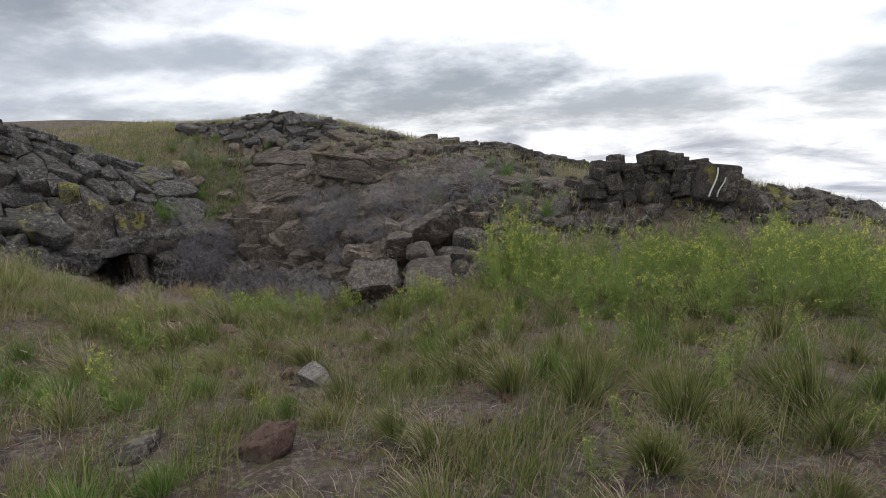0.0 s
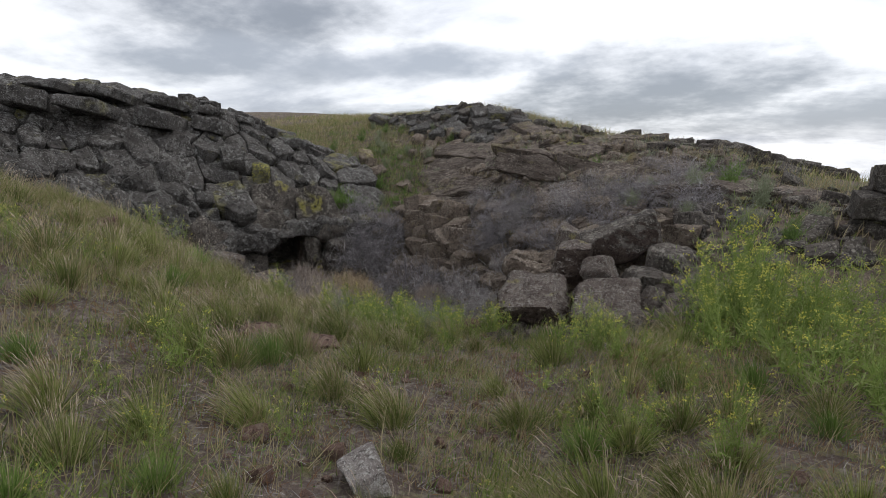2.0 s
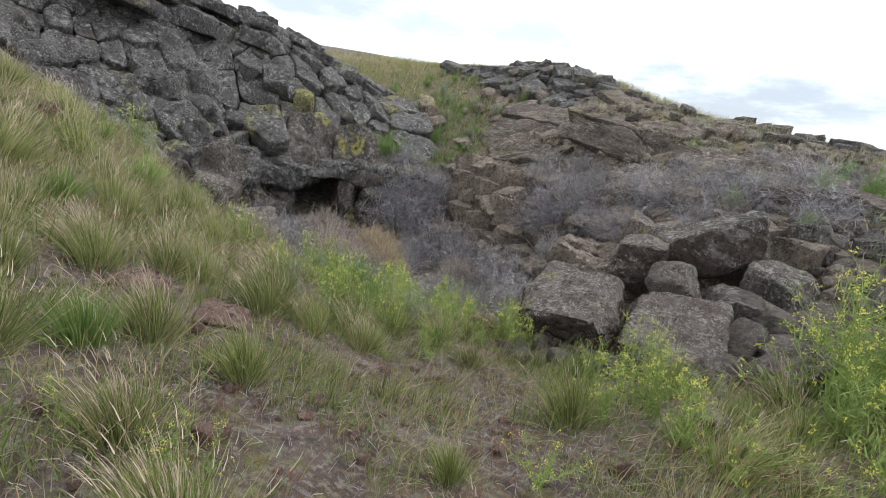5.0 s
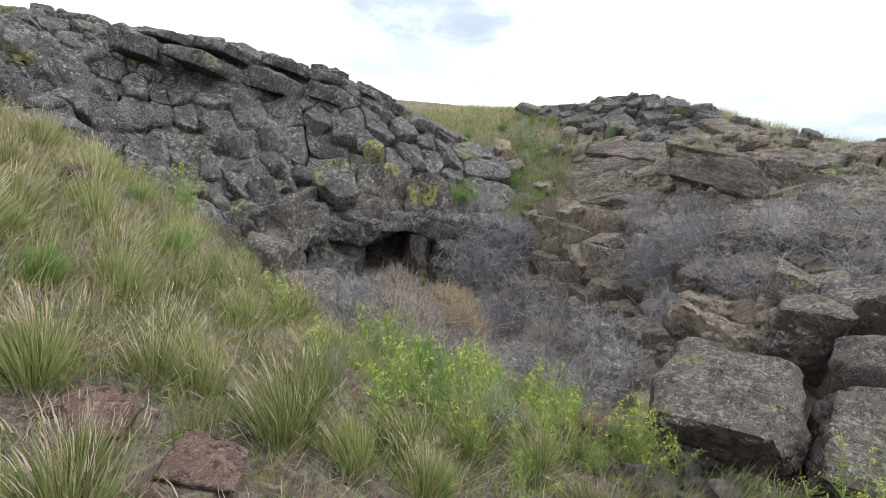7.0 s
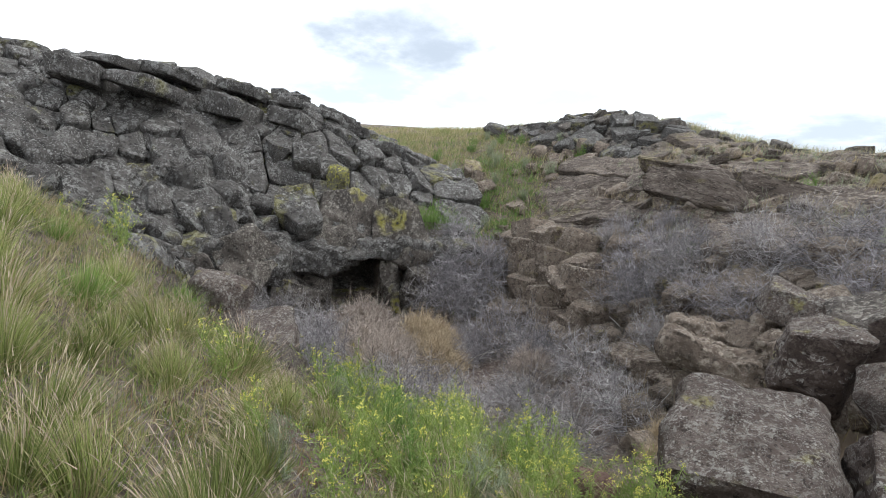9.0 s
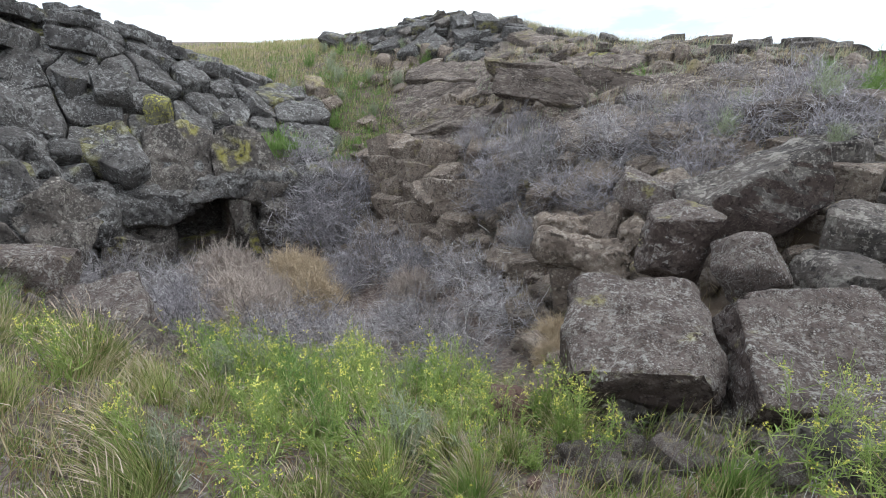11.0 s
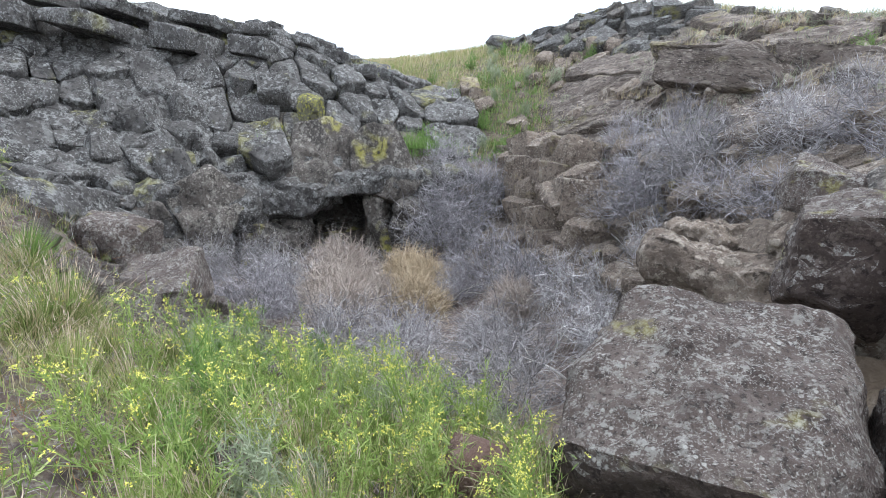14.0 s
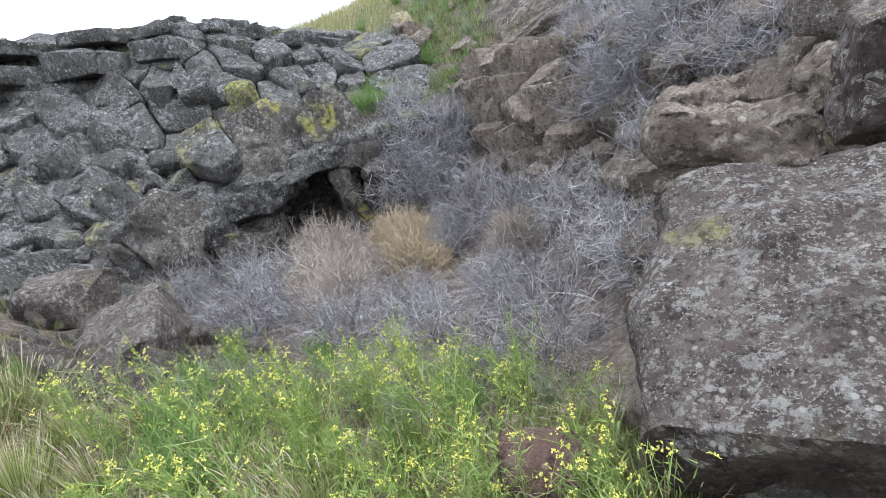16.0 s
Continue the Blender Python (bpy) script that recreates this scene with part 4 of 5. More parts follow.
    stones = [("red_stone", "flat reddish-brown stone in the grass", (-1.0, 2.62, 0.03), (0.34, 0.30, 0.22), ROCK_RED, 51),
              ("dark_stone", "dark flat stone lying in dry grass", (-1.66, 2.48, 0.0), (0.34, 0.2, 0.10), ROCK_DARK, 52),
              ("pale_stone", "pale lichen-crusted stone on bare soil", (-1.22, 4.15, -0.14), (0.30, 0.22, 0.20), ROCK_PALE, 53),
              ("red_stone", "flat reddish-brown slab flush with the soil", (-3.62, 6.02, -0.72), (0.44, 0.34, 0.10), ROCK_RED, 54),
              ("red_stone", "flat reddish-brown slab flush with the soil", (-3.10, 6.28, -0.80), (0.42, 0.36, 0.12), ROCK_RED, 55),
              ("grey_stone", "small grey stone beside the mustard", (-0.22, 7.62, -0.72), (0.30, 0.22, 0.20), ROCK_BROWN, 56),
              ("dark_stone", "dark stone among the mustard stems", (-2.6, 9.15, -1.38), (0.42, 0.36, 0.34), ROCK_RED, 57),
              ("dark_stone", "dark stone among the mustard stems", (-3.35, 8.45, -1.42), (0.40, 0.3, 0.2), ROCK_NEAR, 58),
              ("red_stone", "small reddish stone in the dry grass", (1.75, 3.3, -0.2), (0.30, 0.2, 0.16), ROCK_RED, 59),
              ("pale_stone", "pale stone lying on the grey shrubs' bed", (-3.72, 12.45, -2.15), (0.36, 0.22, 0.26), ROCK_PALE, 60),
              ("red_stone", "reddish stone on the grassy bank", (-7.2, 6.9, 0.02), (0.36, 0.3, 0.26), ROCK_RED, 62)]
    for name, label, at, dims, mat, seed in stones:
        z = ground_z(at[0], at[1])
        boulder(name, label, seed, (at[0], at[1], z + dims[2] * 0.2), dims, (6, 5, seed * 40), mat, 3, 0.6, 18, 0.03, 0.08)


GRASS_NEAR = [(-9.6, 5.2), (-9.2, 7.2), (-8.2, 8.0), (-6.8, 8.6), (-4.0, 8.7), (-2.5, 8.4), (-0.2, 8.6), (1.4, 8.6), (5.0, 7.5), (6.0, 3.0), (3.2, 0.8), (-3.2, 0.8), (-7.5, 2.5)]


def small_stones(name, label, material, seed, lots, single=False):
    """The countless small stones that fill the gaps, as one mesh."""
    rnd = random.Random(seed)
    shapes = []
    for k in range(10):
        bm = rock_bm(900 + seed * 10 + k, 15, 0, 0.0, 0.45 + 0.05 * k, 0.09)
        shapes.append((np.array([v.co[:] for v in bm.verts]), np.array([[v.index for v in f.verts] for f in bm.faces])))
        bm.free()
    batches = []
    if single:
        base = tagged(new(name), label, "rubble", kind="structure")
        meshes = [mesh_of("stone", rock_bm(900 + seed * 10 + k, 15, 1, 0.05, 0.45 + 0.05 * k, 0.09), material) for k in range(10)]
    for area, count, gap, lo, hi, keep in lots:
        for x, y in scatter(area, count, gap, seed + count, keep):
            V, T = rnd.choice(shapes)
            size = lo + (hi - lo) * rnd.random() ** 2
            nrm = slope(x, y)
            m = Matrix.Translation(Vector((x, y, ground_z(x, y))) + nrm * size * 0.12) @ nrm.to_track_quat("Z", "Y").to_matrix().to_4x4() @ pose(0, 0, 0, rnd.gauss(0, 20), rnd.gauss(0, 20), rnd.uniform(0, 360)) @ Matrix.Diagonal((size * rnd.uniform(0.9, 1.4), size, size * rnd.uniform(0.6, 1.0), 1))
            if single:
                ob = new("stone", rnd.choice(meshes))
                ob.matrix_world = m
                ob.parent = base
                continue
            M = np.array(m)
            batches.append((V @ M[:3, :3].T + M[:3, 3], T))
    if single:
        return
    k, Vs, Ts = 0, [], []
    for v, t in batches:
        Vs.append(v)
        Ts.append(t + k)
        k += len(v)
    me = bpy.data.meshes.new(name)
    me.from_pydata(np.concatenate(Vs), [], np.concatenate(Ts))
    me.materials.append(material)
    tagged(new(name, me), label, "rubble", kind="stuff")


def rubble():
    west = [(-19, 3.5), (-12.3, 6.2), (-10.0, 8.0), (-8.3, 9.0), (-8.6, 9.9), (-10.9, 10.6), (-11.4, 12.6), (-13.2, 13.0), (-16, 12.5), (-18.5, 9)]
    small_stones("cliff_rubble", "grey lichened basalt rubble heaped on the cliff", ROCK, 1,
                 [(west, 620, 0.24, 0.30, 0.80, None), (CLIFF_AREA, 170, 0.3, 0.15, 0.4, lambda x, y: ground_z(x, y) > -0.9 and float(inside([x], [y], LEDGE_GRASS)[0]) < 0.3)])
    small_stones("slope_rubble", "brown basalt rubble strewn over the slope", ROCK_BROWN, 2,
                 [(SCREE_AREA, 280, 0.2, 0.1, 0.42, lambda x, y: not (x > -2.4 and 8.9 < y < 11.4)), (FACE_AREA, 200, 0.25, 0.15, 0.5, None),
                  ([(-11.5, 20.5), (-10.3, 18.2), (-9.2, 17.2), (-7.6, 18), (-6.2, 19.2), (-7, 20.8), (-9.5, 21.6)], 60, 0.25, 0.1, 0.6, None)])
    small_stones("ridge_rubble", "dark basalt rubble along the ridge and hilltop", ROCK_DARK, 3,
                 [(PEAK_AREA, 160, 0.2, 0.15, 0.45, None), ([(0.2, 13.0), (0.8, 11.6), (2.6, 11.9), (7.0, 11.8), (10.4, 12.4), (10.4, 13.6), (3.0, 15.2), (0.8, 16.0), (-1.5, 16.2)], 260, 0.24, 0.15, 0.5, None)])
    small_stones("bank_stones", "small stones showing through the grass bank", ROCK_NEAR, 4,
                 [([(-9.4, 8.2), (-7.6, 8.5), (-5.4, 8.6), (-4.6, 9.4), (-6.5, 10.2), (-9.2, 10.2)], 90, 0.2, 0.12, 0.45, None), ([(-0.35, 9.0), (0.5, 9.2), (0.9, 10.4), (0.5, 11.3), (-0.2, 10.6)], 70, 0.14, 0.15, 0.5, None), ([(-2.1, 8.4), (-1.2, 8.7), (-0.4, 8.7), (-0.2, 9.1), (-2.0, 9.0)], 26, 0.14, 0.1, 0.32, None)], True)
    small_stones("soil_stones", "small reddish-brown stones and clods on the bare soil", ROCK_RED, 5, [(GRASS_NEAR, 300, 0.22, 0.03, 0.11, None), ([(-1.9, 3.8), (0.4, 4.0), (0.2, 6.6), (-2.4, 7.6), (-3.4, 6.4)], 90, 0.13, 0.03, 0.14, None)])


cliff()
rubble()
cave_ledge()
east_outcrop()
hill_rocks()
skyline_knobs()
brown_outcrop()
boulders()

# ---- plants ----
WIND = np.array((0.77, 0.64, 0.0))


def ribbons(rng, base, tip_dir, length, width, segs, bend, wind, side=None):
    """Tapered ribbons: base (n,3), unit directions, lengths; bent down by bend and blown by wind. Vertices and triangles."""
    n = len(base)
    s = np.linspace(0, 1, segs + 1)[None, :, None]
    d, L = tip_dir[:, None, :], np.asarray(length)[:, None, None]
    down = np.array((0, 0, -1.0))
    p = base[:, None, :] + d * L * s + (WIND * np.asarray(wind).reshape(-1, 1, 1) + down * np.asarray(bend).reshape(-1, 1, 1)) * L * s ** 2
    if side is None:
        side = np.cross(tip_dir, rng.normal(size=(n, 3)))
    side = side / (np.linalg.norm(side, axis=1)[:, None] + 1e-9)
    w = np.asarray(width).reshape(-1, 1, 1) * (1 - s[:, :-1] ** 1.5 * 0.75)
    a = p[:, :-1] - side[:, None] * w / 2
    b = p[:, :-1] + side[:, None] * w / 2
    V = np.concatenate([a, b, p[:, -1:]], 1).reshape(-1, 3)
    per = 2 * segs + 1
    T = []
    for k in range(segs - 1):
        T += [(k, segs + k, segs + k + 1), (k, segs + k + 1, k + 1)]
    T.append((segs - 1, 2 * segs - 1, 2 * segs))
    T = (np.array(T)[None] + (np.arange(n) * per)[:, None, None]).reshape(-1, 3)
    return V, T, p


def merge(*parts):
    V, T, k = [], [], 0
    for v, t in parts:
        V.append(v)
        T.append(t + k)
        k += len(v)
    return np.concatenate(V), np.concatenate(T)


def mesh_np(name, V, T, material):
    me = bpy.data.meshes.new(name)
    me.from_pydata(V, [], T)
    me.materials.append(material)
    return me


def dirs(rng, n, spread):
    az, tilt = rng.uniform(0, 2 * np.pi, n), np.abs(rng.normal(0, spread, n))
    tilt = np.minimum(tilt, 1.45)
    return np.stack([np.sin(tilt) * np.cos(az), np.sin(tilt) * np.sin(az), np.cos(tilt)], 1)


def tuft_arrays(seed, green=130, straw=50, h=0.42, r=0.13, wind=0.16, spread=0.46):
    rng = np.random.default_rng(seed)
    out = []
    for n, hh, wd in ((green, h, 0.0042), (straw, h * 1.15, 0.0032)):
        d = dirs(rng, n, spread)
        base = np.c_[d[:, :2] * r * rng.uniform(0.2, 1.6, (n, 1)), np.full(n, -0.02)]
        L = hh * rng.uniform(0.5, 1.1, n)
        out.append(ribbons(rng, base, d, L, np.full(n, wd), 2, rng.uniform(0.02, 0.28, n), wind * rng.uniform(0.5, 1.5, n)))
    gV, gT, _ = out[0]
    sV, sT, sp = out[1]
    ends = sp[:, -1]
    way = sp[:, -1] - sp[:, -2]
    way /= np.linalg.norm(way, axis=1)[:, None]
    n = len(ends)
    hV, hT, _ = ribbons(rng, ends - way * 0.02, way, rng.uniform(0.05, 0.10, n), np.full(n, 0.0036), 2, np.full(n, 0.2), np.full(n, 0.3))
    return (gV, gT), (sV, sT), (hV, hT)


def tuft_thing(seed, red=False, leaf=GREEN, **kw):
    g, st, hd = tuft_arrays(seed, **kw)
    base = new("grass_tuft")
    for name, (V, T), mat in (("foliage", g, leaf), ("straw", st, STRAW), ("seed_head", hd, RED_SEED if red else SEED)):
        part(name, mesh_np(name, V, T, mat), None, base)
    return tagged(base, "green bunchgrass tuft with straw-coloured windblown seed heads" if not red else "bunchgrass tuft with reddish windblown seed heads", "grass", "bunchgrass tufts")


def placed(things, x, y, scale, rnd, sink=0.0, tilt=0.4):
    src = rnd.choice(things)
    nrm = Vector((0, 0, 1)).lerp(slope(x, y), tilt)
    m = Matrix.Translation((x, y, ground_z(x, y) - sink)) @ nrm.to_track_quat("Z", "Y").to_matrix().to_4x4() @ pose(0, 0, 0, 0, 0, rnd.uniform(-40, 40))
    ob = copy_thing(src, m)
    ob.scale = (scale, scale, scale * rnd.uniform(0.85, 1.15))
    return ob


def retire(things):
    """Take away the patterns that were only made to be copied."""
    for ob in things:
        for o in (*ob.children_recursive, ob):
            bpy.data.objects.remove(o)


CLEAR = ((-1.0, 2.62), (-1.22, 4.15), (-3.62, 6.02), (-3.10, 6.28), (-0.86, 2.3), (-1.1, 3.85), (-2.9, 6.1), (-1.66, 2.48))


def far_from_path(x, y, gap):
    return min(math.hypot(x - p[0], y - p[1]) for p in CLEAR) > 0.34 and min(math.hypot(x - p[0], y - p[1]) for p in WALKED) > gap


def tufts():
    rnd = random.Random(77)
    kinds = [tuft_thing(s, h=0.25 + 0.035 * (s % 4), green=380 + 60 * (s % 4), straw=45 + 45 * (s % 3)) for s in range(7)]
    reds = [tuft_thing(90, red=True, h=0.42, straw=80)]
    green = [tuft_thing(95, leaf=FRESH, h=0.29, green=520, straw=20, r=0.12, spread=0.40)]
    spots = scatter(GRASS_NEAR, 245, 0.31, 5, keep=lambda x, y: far_from_path(x, y, 0.42) and noise.noise(Vector((x * 0.8, y * 0.8, 4))) > -0.28)
    for x, y in spots:
        placed(kinds if rnd.random() < 0.72 else green, x, y, rnd.uniform(0.7, 1.4), rnd)
    for x, y, sc in ((-2.15, 9.0, 1.1), (-2.3, 9.2, 0.9), (-2.0, 8.75, 0.8), (-2.7, 8.9, 0.9), (-3.3, 9.2, 0.8), (-3.9, 8.6, 1.1), (-4.4, 8.3, 1.2), (-3.0, 8.1, 0.9), (-4.9, 8.7, 1.0), (-2.5, 8.15, 0.95), (-2.75, 8.4, 1.0), (-2.4, 8.5, 0.8), (-3.2, 8.6, 1.0), (-2.9, 7.9, 1.0), (-3.5, 8.2, 1.1)):
        placed(kinds + green, x, y, sc, rnd)
    plume = [tuft_thing(96 + s, h=0.36, green=700, straw=110, r=0.15, wind=0.34, spread=0.36) for s in range(3)]
    for x, y, sc in ((-3.95, 5.85, 1.05), (-6.16, 6.74, 1.15), (-3.85, 6.55, 1.15), (-3.30, 6.75, 1.15), (-4.15, 7.55, 1.0), (-3.25, 5.85, 0.7), (-4.35, 6.6, 1.1), (-3.75, 7.3, 1.1), (-3.0, 7.0, 0.9), (-2.75, 7.35, 0.8),
                     (-7.1, 7.0, 1.2), (-7.9, 7.3, 1.1), (-5.2, 6.6, 1.1), (-4.9, 7.4, 1.0), (-5.7, 7.6, 1.1), (-6.6, 7.7, 1.0), (-4.7, 5.7, 1.0), (-5.6, 5.9, 1.1), (-2.62, 9.6, 0.7), (-2.45, 9.45, 0.6), (-4.6, 8.1, 0.9), (-5.4, 8.4, 0.9),
                     (0.25, 4.95, 0.9), (-0.32, 4.25, 0.8), (-2.14, 4.35, 1.0), (1.15, 4.6, 0.9), (1.1, 2.5, 0.8), (-2.3, 3.4, 0.8), (-1.6, 5.0, 0.8)):
        placed(plume, x, y, sc, rnd)
    retire(plume)
    for x, y in ((-0.15, 6.45), (0.25, 6.6), (0.55, 6.2)):
        placed(reds, x, y, 1.0, rnd)
    retire(kinds + reds + green)


def joined(name, label, category, material, batches, group=""):
    V, T = merge(*batches)
    return tagged(new(name, mesh_np(name, V, T, material)), label, category, kind="stuff")


def field(seed, places, h, per, r, wind, spread, width, segs=2):
    """Loose blades round many places at once."""
    rng = np.random.default_rng(seed)
    P = np.repeat(places, per, 0)
    n = len(P)
    d = dirs(rng, n, spread)
    base = P + np.c_[rng.normal(0, r, (n, 2)), np.full(n, -0.015)]
    L = h * rng.uniform(0.4, 1.3, n)
    return ribbons(rng, base, d, L, np.full(n, width), segs, rng.uniform(0, 0.3, n), wind * rng.uniform(0.3, 1.5, n))[:2]


def on_ground(area, count, gap, seed, keep=None):
    return np.array([(x, y, ground_z(x, y)) for x, y in scatter(area, count, gap, seed, keep)])


def open_field(seed, n, box, near=None):
    """Random places on grassy ground, thicker towards the trodden line."""
    rng = np.random.default_rng(seed)
    x, y = rng.uniform(box[0], box[1], n), rng.uniform(box[2], box[3], n)
    cl, sc, fa, ho = masks(x, y)
    keep = np.maximum(np.maximum(cl, sc), np.maximum(fa, ho)) < 0.25
    if near:
        d = np.min(np.hypot(x[:, None] - np.array([p[0] for p in WALKED])[None], y[:, None] - np.array([p[1] for p in WALKED])[None]), 1)
        keep &= rng.uniform(0, 1, n) < np.exp(-np.maximum(d - near, 0) / 3.5)
    keep &= np.min(np.hypot(x[:, None] - np.array([p[0] for p in CLEAR])[None], y[:, None] - np.array([p[1] for p in CLEAR])[None]), 1) > 0.24
    return np.array([(a, b, ground_z(a, b)) for a, b in zip(x[keep], y[keep])])


def grass_cover():
    near = open_field(1, 17000, (-10, 7, -0.5, 10.5), 2.0)
    bare = np.array([noise.noise(Vector((p[0] * 1.5, p[1] * 1.5, 21))) + 0.5 * noise.noise(Vector((p[0] * 4, p[1] * 4, 3))) for p in near])
    rust = near[bare < 0.04]
    litter = near[bare < 0.12]
    near = near[bare > -0.13]
    patch = np.array([noise.noise(Vector((p[0] * 1.1, p[1] * 1.1, 9))) for p in near])
    joined("rust_weeds", "rust-brown dead weeds on the barer soil", "weeds", RUST, [field(14, rust[::2], 0.13, 9, 0.07, 0.05, 0.8, 0.005)])
    joined("green_grass_cover", "thin short green grass and forbs covering the slope", "grass", GREEN, [field(2, near[patch > -0.22], 0.17, 6, 0.07, 0.15, 0.6, 0.0056), field(3, near[patch > 0.1], 0.27, 6, 0.06, 0.2, 0.4, 0.0062, 3)])
    joined("dry_grass_cover", "straw-coloured dry grass standing among the green", "grass", STRAW, [field(4, near, 0.22, 4, 0.08, 0.3, 0.6, 0.0046), field(5, near[::2], 0.10, 6, 0.10, 0.0, 1.6, 0.003), field(24, near[::9], 0.40, 3, 0.05, 0.22, 0.35, 0.0042, 3)])
    joined("grey_litter", "grey dead grass and twigs lying on the soil", "litter", SAGE, [field(6, np.concatenate([near[::5], litter]), 0.11, 9, 0.12, 0.0, 1.8, 0.0030)])
    joined("small_forbs", "low olive-green forbs between the grass tufts", "weeds", FRESH, [field(18, near, 0.085, 10, 0.09, 0.0, 0.9, 0.0055)])
    bank = on_ground([(-9.8, 5.0), (-9.4, 7.3), (-8.5, 7.9), (-7.2, 8.2), (-4.9, 8.3), (-3.9, 7.0), (-4.2, 5.4), (-6.5, 4.2)], 700, 0.12, 41)
    joined("bank_dry_grass", "tall pale dry grass waving on the bank", "grass", STRAW, [field(15, bank[::3], 0.27, 24, 0.07, 0.35, 0.4, 0.004, 3), field(16, bank[::4], 0.30, 8, 0.07, 0.45, 0.3, 0.005, 3)])
    joined("bank_green_grass", "tall soft green grass on the bank", "grass", GREEN, [field(17, bank, 0.19, 15, 0.09, 0.28, 0.5, 0.0048, 3)])
    far = open_field(7, 9000, (-19, 12, 3, 31))
    far = far[(far[:, 1] > 10.5) | (far[:, 0] < -8.5) | (far[:, 0] > 6)]
    joined("hill_grass", "pale green and straw grass on the hill and plateau", "grass", GREEN, [field(8, far[::2], 0.26, 10, 0.14, 0.2, 0.4, 0.012)])
    joined("hill_dry_grass", "straw-coloured grass on the hill and plateau", "grass", STRAW, [field(9, far[1::2], 0.28, 10, 0.14, 0.25, 0.4, 0.011)])
    skyline = on_ground([(-14, 24.4), (-9, 23.4), (-5, 21.6), (-1, 20), (1.4, 17.4), (4, 13.9), (10.5, 13.6), (10.5, 15.2), (4, 16), (1, 19.2), (-5, 23), (-13, 26)], 230, 0.25, 31)
    joined("skyline_bunchgrass", "taller pale bunchgrass along the skyline ridge", "grass", STRAW, [field(10, skyline, 0.34, 50, 0.12, 0.1, 0.4, 0.007)])
    joined("skyline_green_grass", "grey-green bunchgrass along the skyline ridge", "grass", GREYGREEN, [field(12, skyline, 0.32, 34, 0.13, 0.1, 0.45, 0.010)])
    saddle = on_ground([(-14.5, 17.6), (-12.4, 17.6), (-10.4, 17.0), (-8.6, 17.6), (-7.4, 18.8), (-8.2, 20.8), (-10.8, 21.8), (-12.8, 23.6), (-15.5, 25.5), (-16.5, 21.0)], 620, 0.16, 43)
    joined("saddle_grass", "olive-green grass on the saddle between cliff and knoll", "grass", GREEN, [field(21, saddle, 0.24, 15, 0.11, 0.15, 0.45, 0.009)])
    joined("saddle_dry_grass", "straw-coloured grass on the saddle between cliff and knoll", "grass", STRAW, [field(22, saddle, 0.28, 15, 0.11, 0.2, 0.4, 0.007)])
    joined("saddle_weeds", "fresh green weeds on the saddle between cliff and knoll", "weeds", WEED, [field(23, saddle[::5], 0.20, 30, 0.16, 0.05, 0.7, 0.013)])
    faces = on_ground(FACE_AREA, 300, 0.2, 36)
    joined("face_grass", "dry grass rooted in the joints of the layered rock", "grass", STRAW, [field(19, faces[::2] + (0, 0, 0.1), 0.26, 28, 0.12, 0.15, 0.6, 0.006)])
    joined("face_green_grass", "grey-green grass rooted in the joints of the layered rock", "grass", GREYGREEN, [field(20, faces[1::2] + (0, 0, 0.1), 0.25, 26, 0.13, 0.15, 0.6, 0.008)])
    rocks = on_ground(SCREE_AREA, 200, 0.24, 33)
    joined("scree_grass", "sparse dry grass between the scree blocks", "grass", STRAW, [field(11, rocks, 0.22, 14, 0.1, 0.1, 0.6, 0.006)])
    ledge = on_ground(LEDGE_GRASS, 60, 0.12, 34, lambda x, y: ground_z(x, y) > -1.1 and not (-12.2 < x < -10.6 and 14.4 < y < 16.0))
    edge = []
    for a, b in zip(((-11.5, 13.0), (-11.0, 14.2), (-10.3, 15.4)), ((-11.0, 14.2), (-10.3, 15.4), (-9.5, 16.5))):
        for k in range(26):
            f, back = (k * 0.618) % 1.0, 0.15 + 0.55 * ((k * 0.377) % 1.0)
            edge.append((a[0] + (b[0] - a[0]) * f - 0.88 * back, a[1] + (b[1] - a[1]) * f + 0.47 * back, -0.60))
    ledge = np.concatenate([ledge, np.array(edge)])
    slope_w = on_ground([(-10.6, 16.7), (-9.0, 16.8), (-8.4, 18.4), (-9.2, 20.4), (-11.4, 20.0), (-11.2, 18.2)], 130, 0.14, 35)
    joined("ledge_weeds", "fresh green weeds on the ledge and the gully above it", "weeds", WEED, [field(13, np.concatenate([ledge, slope_w]), 0.28, 34, 0.12, 0.05, 0.7, 0.013)])


